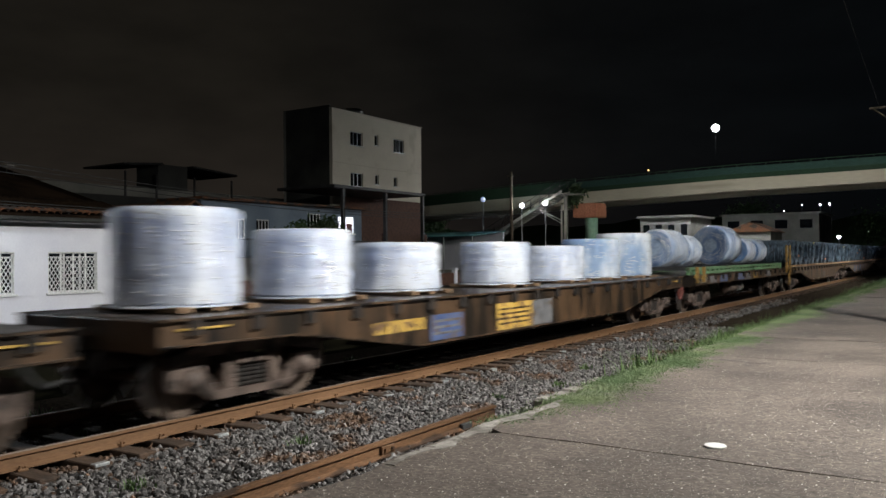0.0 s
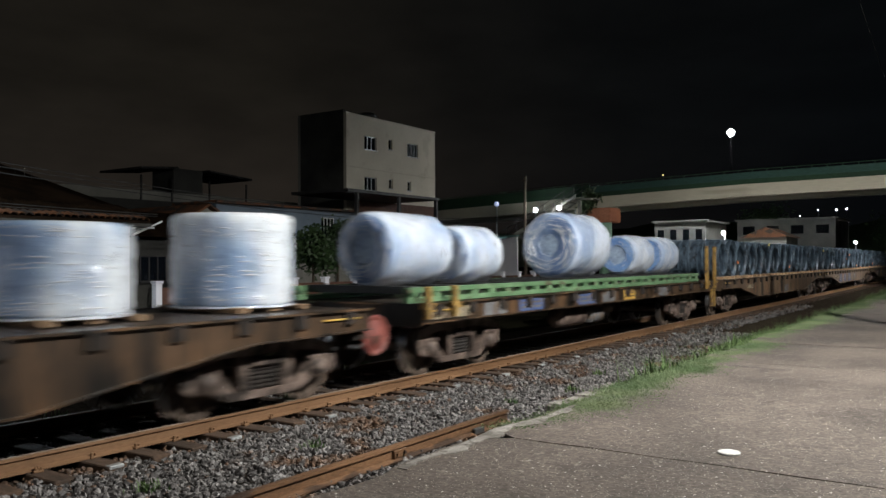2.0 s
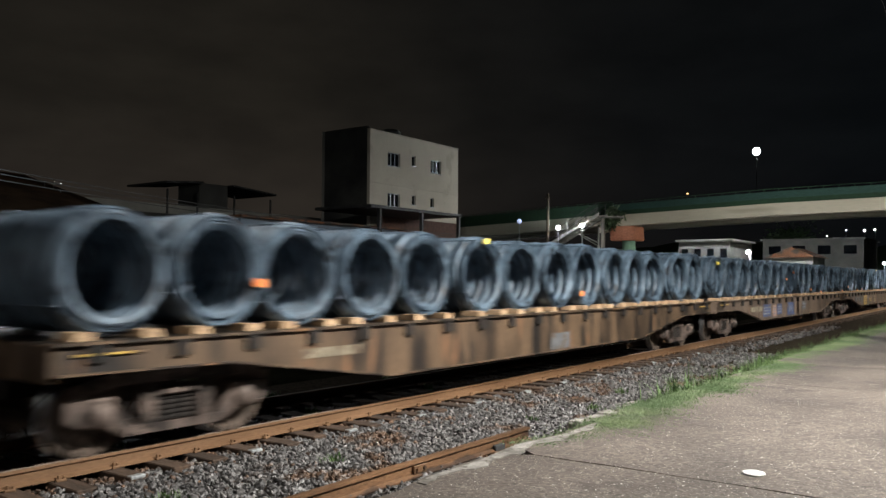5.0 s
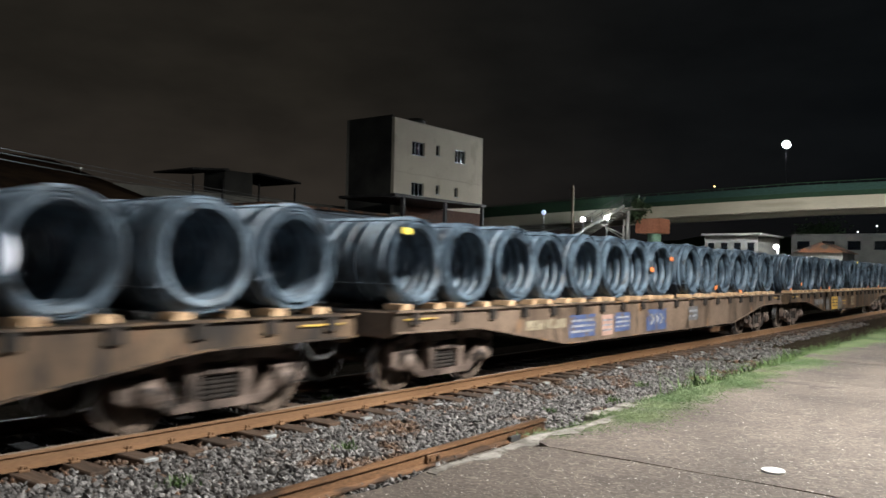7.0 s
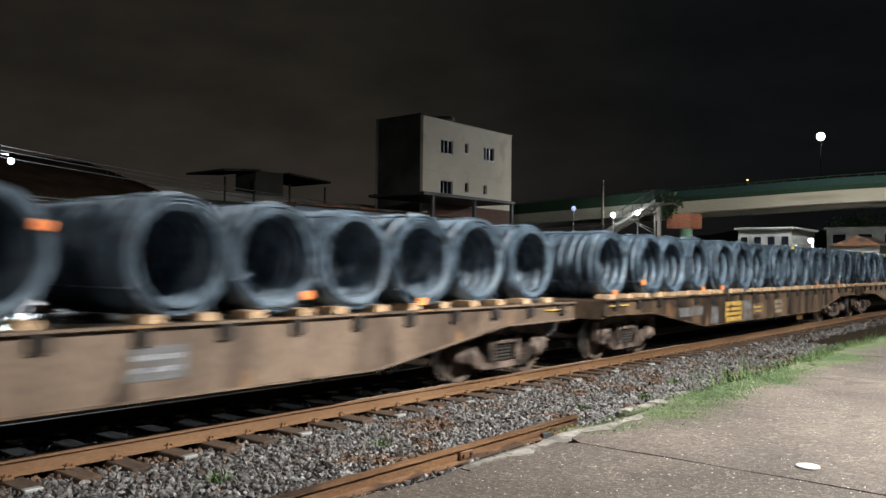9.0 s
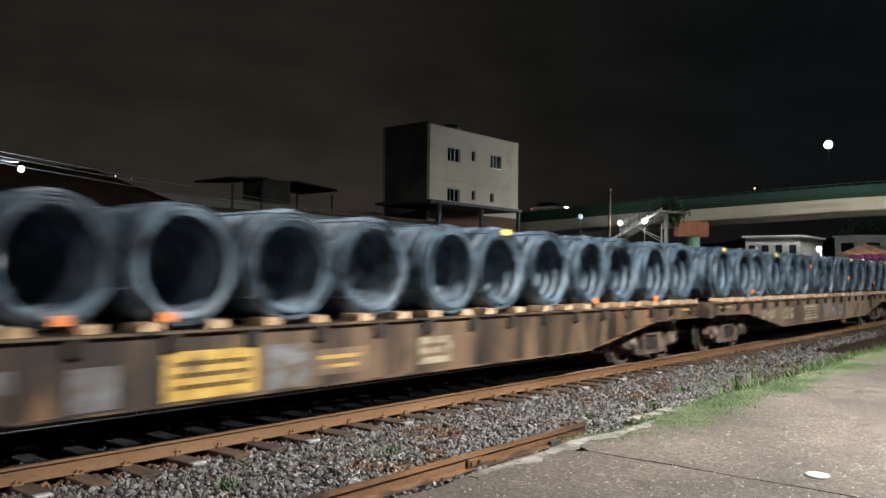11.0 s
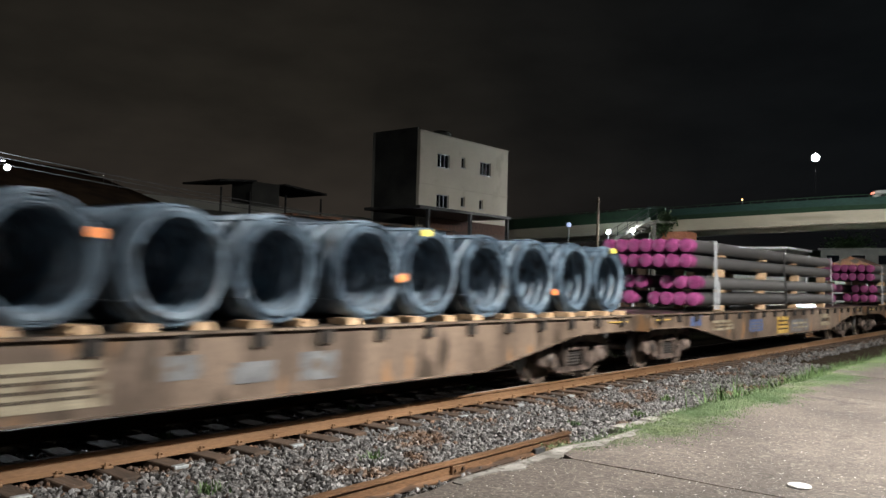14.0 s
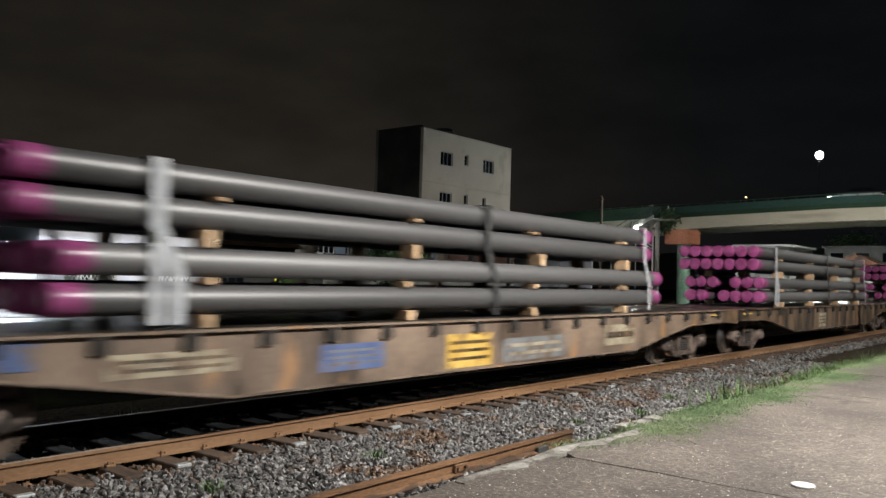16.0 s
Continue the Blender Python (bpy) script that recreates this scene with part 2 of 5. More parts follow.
    litwin=glow("lit_window", (0.85, 0.88, 1.0), 2.2),
    tail=glow("red_tail_light", (1.0, 0.12, 0.06), 6.0),
    amber=glow("amber_light", (1.0, 0.5, 0.15), 5.0),
)


def wrap_film(name, base, base2, lying=False):
    """Clear stretch film round a bright load: a soft base under a wrinkled glossy coat, wrinkles running round the load."""
    m = surf(name, base, base2, 0.9, 0.45, 0.0, 0.0, 9, coat=1.0, stretch=(1.2, 1.2, 0.5), mix=(0.42, 0.58), speckle=(0.9, 1.06))
    n, l = m.node_tree.nodes, m.node_tree.links
    p = n["Principled BSDF"]
    tc, mp, t, r = n.new("ShaderNodeTexCoord"), n.new("ShaderNodeMapping"), n.new("ShaderNodeTexNoise"), n.new("ShaderNodeMapRange")
    mp.inputs["Scale"].default_value = (5.0, 6.0, 6.0) if lying else (4.0, 4.0, 13)
    t.inputs["Scale"].default_value, t.inputs["Detail"].default_value = 1.0, 3
    r.inputs["From Min"].default_value, r.inputs["From Max"].default_value = 0.3, 0.7
    for strength, distance, socket in ((1.0, 0.03 if lying else 0.018, "Coat Normal"), (0.4, 0.012 if lying else 0.005, "Normal")):
        b = n.new("ShaderNodeBump")
        b.inputs["Strength"].default_value, b.inputs["Distance"].default_value = strength, distance
        l.new(r.outputs[0], b.inputs["Height"])
        l.new(b.outputs[0], p.inputs[socket])
    l.new(tc.outputs["Object"], mp.inputs[0])
    l.new(mp.outputs[0], t.inputs["Vector"])
    l.new(t.outputs[0], r.inputs[0])
    p.inputs["Subsurface Weight"].default_value = 0.7
    p.inputs["Subsurface Radius"].default_value = (1.0, 1.0, 1.0)
    p.inputs["Subsurface Scale"].default_value = 0.45
    p.inputs["Coat Weight"].default_value = 1.0
    p.inputs["Coat Roughness"].default_value = 0.05
    p.inputs["Specular IOR Level"].default_value = 0.15
    p.inputs["Coat IOR"].default_value = 2.3
    return m


def per_piece(m, lo, hi):
    """Sets the pieces of a joined heap apart in tone, one by one."""
    n, l = m.node_tree.nodes, m.node_tree.links
    p = n["Principled BSDF"]
    g, r, mul = n.new("ShaderNodeNewGeometry"), n.new("ShaderNodeMapRange"), n.new("ShaderNodeMix")
    r.inputs["To Min"].default_value, r.inputs["To Max"].default_value = lo, hi
    mul.data_type, mul.blend_type = "RGBA", "MULTIPLY"
    mul.inputs[0].default_value = 1.0
    l.new(g.outputs["Random Per Island"], r.inputs[0])
    l.new(p.inputs["Base Color"].links[0].from_socket, mul.inputs[6])
    l.new(r.outputs[0], mul.inputs[7])
    l.new(mul.outputs[2], p.inputs["Base Color"])
    return m


per_piece(M["stone"], 0.35, 1.7)
per_piece(M["rust_stone"], 0.45, 1.6)


def aggregate_concrete(name):
    """Old trowelled concrete: broad stains, worn aggregate showing as grit, and scattered pale chips."""
    m = surf(name, (0.054, 0.042, 0.034), (0.112, 0.090, 0.075), 0.7, 0.82, 0, 0.35, 26, ((0.058, 0.046, 0.038), 2.2, 0.60), dist=0.015, mix=(0.38, 0.62), more=((0.16, 0.135, 0.115), 6.5, 0.63), speckle=(0.5, 1.5))
    n, l = m.node_tree.nodes, m.node_tree.links
    p = n["Principled BSDF"]
    tc = n.new("ShaderNodeTexCoord")
    col = p.inputs["Base Color"].links[0].from_socket
    for scale, size, rare, colour in ((22.0, 0.17, 0.84, (0.66, 0.63, 0.59)), (55.0, 0.30, 0.72, (0.30, 0.265, 0.235)), (48.0, 0.3, 0.74, (0.035, 0.03, 0.027))):
        v, sep, near, pick, both, mx = n.new("ShaderNodeTexVoronoi"), n.new("ShaderNodeSeparateColor"), n.new("ShaderNodeMath"), n.new("ShaderNodeMath"), n.new("ShaderNodeMath"), n.new("ShaderNodeMix")
        v.inputs["Scale"].default_value = scale
        l.new(tc.outputs["Object"], v.inputs["Vector"])
        near.operation, pick.operation, both.operation = "LESS_THAN", "GREATER_THAN", "MULTIPLY"
        near.inputs[1].default_value, pick.inputs[1].default_value = size, rare
        l.new(v.outputs["Distance"], near.inputs[0])
        l.new(v.outputs["Color"], sep.inputs[0])
        l.new(sep.outputs[0], pick.inputs[0])
        l.new(near.outputs[0], both.inputs[0])
        l.new(pick.outputs[0], both.inputs[1])
        mx.data_type = "RGBA"
        l.new(both.outputs[0], mx.inputs[0])
        l.new(col, mx.inputs[6])
        mx.inputs[7].default_value = (*colour, 1)
        col = mx.outputs[2]
    l.new(col, p.inputs["Base Color"])
    return m


M["concrete"] = aggregate_concrete("stained_platform_concrete")
M["film"] = wrap_film("stretch_film_silver", (0.50, 0.57, 0.74), (0.76, 0.81, 0.92))
M["film_blue"] = wrap_film("stretch_film_bluish", (0.28, 0.40, 0.60), (0.74, 0.80, 0.88))
M["film_lying"] = wrap_film("stretch_film_sagging", (0.38, 0.48, 0.68), (0.66, 0.73, 0.86), True)
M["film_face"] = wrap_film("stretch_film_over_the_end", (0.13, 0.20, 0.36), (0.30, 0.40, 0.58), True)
M["film_end"] = surf("dull_end_film", (0.17, 0.23, 0.34), (0.30, 0.38, 0.50), 3, 0.35, 0, 0.2, 14, coat=0.6)
M["fold"] = surf("crinkled_film_fold", (0.80, 0.84, 0.92), (0.93, 0.95, 0.98), 5, 0.2, 0.2, 0.0, 30, speckle=(0.95, 1.03), coat=1.0)
M["fold"].node_tree.nodes["Principled BSDF"].inputs["Coat Roughness"].default_value = 0.1
M["fold"].node_tree.nodes["Principled BSDF"].inputs["Coat IOR"].default_value = 2.4
M["paper_blue"] = surf("blue_wrapping_paper", (0.10, 0.20, 0.44), (0.18, 0.31, 0.56), 2, 0.5, 0, 0.2, 20, coat=0.5)

# ---- mesh helpers ----


def part(name, bm, material, parent=None, label="", smooth=False, at=None):
    """Links a bmesh as one mesh object, under a thing or a part where one is given."""
    me = bpy.data.meshes.new(name)
    bm.to_mesh(me)
    bm.free()
    me.materials.append(M[material] if isinstance(material, str) else material)
    if smooth:
        me.polygons.foreach_set("use_smooth", [True] * len(me.polygons))
        me.set_sharp_from_angle(angle=radians(40))
    ob = new(name, me)
    ob.parent = parent
    if at is not None:
        ob.matrix_basis = at
    if label:
        ob["label"] = label
    return ob


def again(ob, m, parent=None):
    """Another object on the same mesh."""
    o = new(ob.name.split(".")[0], ob.data)
    o.parent = parent or ob.parent
    o.matrix_basis = m
    return o


def thing(name, label, category, at=None, group="", kind=""):
    ob = new(name)
    if at is not None:
        ob.matrix_basis = at
    return tagged(ob, label, category, group, kind)


def box(bm, x0, x1, y0, y1, z0, z1, bevel=0.0):
    r = bmesh.ops.create_cube(bm, size=1, matrix=Matrix.LocRotScale(((x0 + x1) / 2, (y0 + y1) / 2, (z0 + z1) / 2), None, (abs(x1 - x0), abs(y1 - y0), abs(z1 - z0))))
    if bevel:
        edges = list({e for v in r["verts"] for e in v.link_edges})
        bmesh.ops.bevel(bm, geom=edges, offset=bevel, segments=1, affect="EDGES")
    return bm


def boxed(*a, **k):
    return box(bmesh.new(), *a, **k)


def rod(bm, a, b, r0, r1=None, n=10, caps=True):
    a, b = Vector(a), Vector(b)
    q = (b - a).to_track_quat("Z", "Y").to_matrix().to_4x4()
    bmesh.ops.create_cone(bm, cap_ends=caps, segments=n, radius1=r0, radius2=r0 if r1 is None else r1, depth=(b - a).length, matrix=Matrix.Translation((a + b) / 2) @ q)
    return bm


def prism(bm, outline, a, b, axis="y"):
    """An outline of (u, z) points drawn along an axis: u is x for axis y, and y for axis x."""
    def at(u, z, s):
        return (u, s, z) if axis == "y" else (s, u, z) if axis == "x" else (u, z, s)
    va = [bm.verts.new(at(u, z, a)) for u, z in outline]
    vb = [bm.verts.new(at(u, z, b)) for u, z in outline]
    k = len(outline)
    for i in range(k):
        bm.faces.new((va[i], va[(i + 1) % k], vb[(i + 1) % k], vb[i]))
    bm.faces.new(va[::-1])
    bm.faces.new(vb)
    bmesh.ops.recalc_face_normals(bm, faces=bm.faces)
    return bm


def lathe(bm, profile, n=32, axis="x", closed=False, wobble=None):
    """Turns a profile of (radius, height) points round an axis."""
    rings = []
    for i, (r, h) in enumerate(profile):
        ring = []
        for k in range(n):
            a = 2 * math.pi * k / n
            rr = r + (wobble(i, a) if wobble else 0)
            c, s = rr * math.cos(a), rr * math.sin(a)
            ring.append(bm.verts.new((h, c, s) if axis == "x" else (c, h, s) if axis == "y" else (c, s, h)))
        rings.append(ring)
    pairs = list(zip(rings, rings[1:])) + ([(rings[-1], rings[0])] if closed else [])
    for A, B in pairs:
        for k in range(n):
            bm.faces.new((A[k], A[(k + 1) % n], B[(k + 1) % n], B[k]))
    if not closed:
        bm.faces.new(rings[0])
        bm.faces.new(rings[-1])
    bmesh.ops.recalc_face_normals(bm, faces=bm.faces)
    return bm


def blades(name, spots, material, label, category, height, seed, width=0.012, per=14, spread=0.09):
    """Grass: tufts of bent blades at the given places, in one mesh."""
    rng = random.Random(seed)
    vs, fs = [], []
    for x, y, z, s in spots:
        for _ in range(per):
            a, lean = rng.uniform(0, 6.283), rng.uniform(0.1, 0.7)
            px, py = x + rng.gauss(0, spread) * s, y + rng.gauss(0, spread) * s
            h = height * s * rng.uniform(0.5, 1.15)
            dx, dy = math.cos(a), math.sin(a)
            w = width * rng.uniform(0.6, 1.3)
            i = len(vs)
            vs += [(px - dy * w, py + dx * w, z), (px + dy * w, py - dx * w, z),
                   (px + dx * lean * h * 0.4 + dy * w * 0.8, py + dy * lean * h * 0.4 - dx * w * 0.8, z + h * 0.6),
                   (px + dx * lean * h * 0.4 - dy * w * 0.8, py + dy * lean * h * 0.4 + dx * w * 0.8, z + h * 0.6),
                   (px + dx * lean * h, py + dy * lean * h, z + h * (1 - 0.3 * lean))]
            fs += [(i, i + 1, i + 2, i + 3), (i + 3, i + 2, i + 4)]
    me = bpy.data.meshes.new(name)
    me.from_pydata(vs, [], fs)
    me.materials.append(M[material])
    return tagged(new(name, me), label, category, kind="stuff")

# ---- ground, track bed, platform ----
bm = bmesh.new()
for v in ((-1500, -400), (1500, -400), (1500, 2500), (-1500, 2500)):
    bm.verts.new((*v, -0.32))
bm.faces.new(bm.verts)
tagged(part("ground", bm, "soil"), "dark bare soil ground in the night", "ground", kind="structure")

bed = prism(bmesh.new(), [(-12.6, -0.33), (-11.4, -0.25), (-6.9, -0.25), (-6.3, -0.235), (-4.9, -0.25), (-3.88, -0.28), (-3.88, -0.4), (-12.6, -0.4)], -30, 260)
tagged(part("ballast_bed", bed, "ballast"), "dirty grey ballast bed under the railway track", "ballast", kind="structure")


def stones(name, patches, seed, material="stone"):
    """Loose broken stones over patches of (x0, x1, y0, y1, per square metre, size)."""
    rng = np.random.default_rng(seed)
    ico = bmesh.new()
    bmesh.ops.create_icosphere(ico, subdivisions=1, radius=1)
    base = np.array([v.co for v in ico.verts])
    tri = np.array([[v.index for v in f.verts] for f in ico.faces])
    ico.free()
    V, F, off = [], [], 0
    for x0, x1, y0, y1, dens, size in patches:
        k = int((x1 - x0) * (y1 - y0) * dens)
        c = np.stack([rng.uniform(x0, x1, k), rng.uniform(y0, y1, k)], 1)
        off_sleeper = np.abs((c[:, 1] + 2.0 + 0.2675) % 0.535 - 0.2675) > 0.15
        buried = np.sin(np.round((c[:, 1] + 2.0) / 0.535) * 12.9) * 0.5 + 0.5
        c = c[(c[:, 0] > -7.42 - 0.5 * buried) | off_sleeper | (rng.random(k) < 0.32)]
        k = len(c)
        q = rng.normal(size=(k, 4))
        q /= np.linalg.norm(q, axis=1)[:, None]
        w, x, y, z = q.T
        R = np.stack([1 - 2 * (y * y + z * z), 2 * (x * y - z * w), 2 * (x * z + y * w), 2 * (x * y + z * w), 1 - 2 * (x * x + z * z), 2 * (y * z - x * w),
                      2 * (x * z - y * w), 2 * (y * z + x * w), 1 - 2 * (x * x + y * y)], 1).reshape(k, 3, 3)
        s = size * rng.uniform(0.55, 1.25, (k, 1)) * rng.uniform(0.5, 1.3, (k, 3))
        p = base[None] * (1 + rng.uniform(-0.42, 0.3, (k, len(base), 1))) * s[:, None, :]
        p = np.einsum("kij,kvj->kvi", R, p)
        top = np.interp(c[:, 0], [-11.4, -7.2, -6.3, -4.9, -3.9], [-0.245, -0.245, -0.225, -0.245, -0.28])
        p[:, :, 0] += c[:, None, 0]
        p[:, :, 1] += c[:, None, 1]
        p[:, :, 2] += (top + rng.uniform(-0.012, 0.035, k))[:, None]
        V.append(p.reshape(-1, 3))
        F.append((tri[None] + (np.arange(k) * len(base))[:, None, None]).reshape(-1, 3) + off)
        off += k * len(base)
    V, F = np.concatenate(V), np.concatenate(F)
    me = bpy.data.meshes.new(name)
    me.vertices.add(len(V))
    me.vertices.foreach_set("co", V.ravel())
    me.loops.add(F.size)
    me.loops.foreach_set("vertex_index", F.ravel())
    me.polygons.add(len(F))
    me.polygons.foreach_set("loop_start", np.arange(len(F)) * 3)
    me.polygons.foreach_set("use_smooth", [False] * len(F))
    me.update(calc_edges=True)
    me.materials.append(M[material])
    return new(name, me)


tagged(stones("ballast_stones", [(-7.75, -4.1, 2.0, 12.0, 700, 0.034), (-7.75, -4.1, 12, 14, 480, 0.035), (-7.75, -4.3, 14, 16, 330, 0.036), (-7.7, -4.8, 16, 19, 200, 0.038), (-7.7, -5.6, 19, 24, 110, 0.042),
                                 (-7.7, -6.6, 24, 40, 50, 0.05), (-9.6, -8.15, 2.0, 16.0, 380, 0.034), (-9.6, -8.15, 16, 40, 60, 0.05)], 4), "loose broken grey ballast stones beside the rails", "ballast", kind="stuff")
tagged(stones("rusty_stones", [(-7.93, -7.72, 2.0, 16.0, 620, 0.027), (-7.93, -7.5, 16, 40, 160, 0.04), (-7.72, -6.2, 2.0, 16.0, 26, 0.036), (-9.6, -8.15, 2.0, 20.0, 60, 0.034)], 5, "rust_stone"), "rust-stained small stones along the rail", "ballast", kind="stuff")

RAIL = [(-0.036, 0), (0.036, 0), (0.037, -0.032), (0.010, -0.046), (0.009, -0.135), (0.068, -0.155), (0.068, -0.168), (-0.068, -0.168), (-0.068, -0.155), (-0.009, -0.135), (-0.010, -0.046), (-0.037, -0.032)]
TRACK_X = -8.835
track = thing("railway_track", "rusty railway track on dark timber sleepers in ballast", "railway track", kind="structure")
for side in (0.835, -0.835):
    o = part("rail", prism(bmesh.new(), [(TRACK_X + side + x, z) for x, z in RAIL], -30, 260), "rail", track, "rust-brown steel rail")
    o.data.materials.append(M["railhead"])
    for f in o.data.polygons:
        f.material_index = 1 if f.normal.z > 0.9 and f.center.z > -0.01 else 0
slp = None
spike = None
plate = None
rng = random.Random(7)
for i in range(150):
    y = -2.0 + 0.535 * i + rng.uniform(-0.03, 0.03)
    m = pose(TRACK_X + rng.uniform(-0.05, 0.05), y, -0.2 + rng.uniform(-0.012, 0.004), 0, 0, rng.uniform(-1.2, 1.2))
    if slp is None:
        slp = part("sleeper", boxed(-1.42, 1.42, -0.115, 0.115, -0.12, 0.03, bevel=0.012), "sleeper", track, at=m)
        s = slp
    else:
        s = again(slp, m)
    if y < 24 and i % 3 == 1:
        if plate is None:
            plate = part("end_plate", boxed(1.34, 1.428, -0.10, 0.07, 0.0, 0.036, bevel=0.006), "zinc", s, "bare metal end plate")
        else:
            again(plate, Matrix(), s)
    if y < 30:
        for side in (0.835, -0.835):
            for e in (0.095, -0.095):
                mm = pose(side + e, rng.uniform(-0.05, 0.05), 0.03, 0, 0, rng.uniform(-20, 20))
                if spike is None:
                    b = boxed(-0.028, 0.028, -0.05, 0.05, 0, 0.025, bevel=0.005)
                    rod(b, (0, -0.02, 0.02), (0, -0.02, 0.062), 0.016, n=8)
                    rod(b, (0, 0.03, 0.02), (0, 0.03, 0.05), 0.013, n=8)
                    spike = part("rail_clip", b, "rail", s, at=mm)
                else:
                    again(spike, mm, s)

# a loose length of rail lying along the platform
lr = thing("loose_rail", "rusty loose length of rail lying along the platform", "rail", at=pose(-5.2, 0, -0.2, 0, 0, 0.3))
part("rail", prism(bmesh.new(), [(x, z + 0.168) for x, z in RAIL], -8, 9.2), "loose", lr)
part("joint_bar", boxed(0.0105, 0.045, 6.72, 6.94, 0.03, 0.12, bevel=0.006), "loose", lr, "rusted joint bar")
for y in (6.77, 6.89):
    part("bolt", rod(bmesh.new(), (0.045, y, 0.08), (0.066, y, 0.08), 0.02, n=6), "loose", lr)
# Solid black block painted in for the shade of a notch in the foot.
part("foot_notch", boxed(0.02, 0.071, 8.3, 8.52, 0.0, 0.075, bevel=0.008), "black", lr, "black block standing in for a shaded notch")

# platform of cast slabs with open joints
platform = thing("platform_pavement", "worn stained concrete station platform with open joints", "platform", kind="structure")
rng = random.Random(3)
edge = lambda y: -3.9 + 0.05 * math.sin(y * 1.7) + 0.03 * math.sin(y * 4.3 + 1)
crack = lambda x, k: 0.014 * math.sin(2.1 * x + k * 1.7) + 0.009 * math.sin(6.3 * x + k * 2.9) + 0.004 * math.sin(15 * x + k)
gap = lambda x, k: 0.007 + 0.005 * math.sin(3.7 * x + k * 2.3)
for k in range(-7, 46):
    y0, y1 = 6.45 + 3.345 * (k - 1), 6.45 + 3.345 * k
    b = bmesh.new()
    n = 14 if k < 8 else 5
    front = [(edge(y0 + (y1 - y0) * i / n) + (rng.uniform(-0.03, 0.03) if k < 8 else 0), y0 + (y1 - y0) * i / n) for i in range(1, n)]
    xs = [-3.6 + 0.35 * i for i in range(38)]
    out = front + [(x, y1 + crack(x, k) - gap(x, k)) for x in xs] + [(x, y0 + crack(x, k - 1) + gap(x, k - 1)) for x in xs[::-1]]
    lift = rng.uniform(-0.006, 0.006)
    va = [b.verts.new((x, y, 0.3 + lift)) for x, y in out]
    vb = [b.verts.new((x, y, -0.35)) for x, y in out]
    for i in range(len(out)):
        j = (i + 1) % len(out)
        b.faces.new((va[i], va[j], vb[j], vb[i]))
    b.faces.new(va)
    bmesh.ops.recalc_face_normals(b, faces=b.faces)
    part("slab", b, "concrete", platform)
part("joint_bed", boxed(-3.8, 9.4, -20, 158, -0.34, 0.26), "crack", platform, "dark earth in the joints")

b = bmesh.new()
rng = random.Random(11)
for i in range(5):
    y = 8.25 + i * 0.40
    box(b, -4.2 + rng.uniform(-0.06, 0.06), -3.93, y, y + 0.33 + rng.uniform(-0.05, 0.06), -0.3, 0.275 + rng.uniform(-0.03, 0.02), bevel=0.03)
tagged(part("broken_kerb", b, "kerb"), "broken pale concrete kerb at the platform edge", "kerb", kind="structure")

rng = random.Random(17)
b = bmesh.new()
ys = [5.0 + 0.08 * i for i in range(42)]
rim = lambda y, d: (edge(y) + 0.04, y) if d else (edge(y) + 0.09 + 0.10 * max(0, math.sin((y - 5.0) * 0.95)) + 0.04 * math.sin(y * 9) + rng.uniform(-0.02, 0.02), y)
prism(b, [rim(y, 1) for y in ys] + [rim(y, 0) for y in ys[::-1]], 0.29, 0.309, "z")
tagged(part("worn_edge", b, "kerb"), "pale worn mortar strip along the platform edge", "edge", kind="structure")

b = lathe(bmesh.new(), [(0.086, 0.0), (0.092, 0.012), (0.085, 0.02), (0.02, 0.021)], 28, "z")
tagged(part("plastic_plate", b, "white", at=pose(-1.8, 6.89, 0.302), smooth=True), "round white plastic plate lying on the platform", "plate")

rng = random.Random(21)
spots = []
for i in range(5200):
    y = 8.2 + 60 * rng.random() ** 1.8
    if math.sin(y * 2.1) + math.sin(y * 5.3 + 1) + rng.uniform(-1.2, 1.2) < -0.8 and y < 20:
        continue
    spots.append((edge(y) + 0.03 + abs(rng.gauss(0, 0.20 + 0.06 * math.sin(y * 0.9))), y, 0.295, rng.uniform(0.3, 1.0)))
for i in range(520):
    y = rng.uniform(6.7, 12.5)
    spots.append((edge(y) + 0.02 + abs(rng.gauss(0, 0.17 + 0.09 * math.sin(y * 1.7))), y, 0.295, rng.uniform(0.4, 1.0)))
blades("edge_grass", spots, "drygrass", "low pale green grass creeping over the platform edge", "grass", 0.024, 1, width=0.0045, per=44, spread=0.12)
spots = []
for y0, y1, n, s in ((11.9, 13.6, 46, 1.2), (13.6, 15.4, 16, 0.5), (15.4, 19.5, 130, 1.0), (19.5, 40, 420, 0.95), (40, 75, 260, 1.2), (9.8, 11.6, 10, 0.45)):
    for i in range(n):
        y = rng.uniform(y0, y1)
        spots.append((-4.25 + rng.gauss(0, 0.16), y, -0.27, s * rng.uniform(0.6, 1.25)))
blades("tall_grass", spots, "grass", "tall green grass along the foot of the platform", "grass", 0.52, 2, width=0.013, per=26, spread=0.12)
spots = [(-6.35, 6.75, -0.22, 1.0), (-6.45, 4.6, -0.22, 1.1), (-5.9, 10.5, -0.23, 0.8), (-9.0, 5.7, -0.2, 0.8), (-8.9, 8.9, -0.2, 0.9), (-9.1, 12.2, -0.2, 0.9), (-6.0, 14.0, -0.22, 1.0),
         (-5.6, 12.0, -0.22, 0.9), (-10.3, 6.0, -0.2, 1.2), (-10.5, 9.5, -0.2, 1.2), (-10.4, 12.5, -0.2, 1.1)]
blades("ballast_weeds", spots * 3, "grass", "small green weeds growing in the ballast", "weed", 0.13, 3, width=0.009, per=16, spread=0.07)

# ---- the freight train ----
RIDERS = []


def gone(t):
    """Metres that the train has gone at t seconds."""
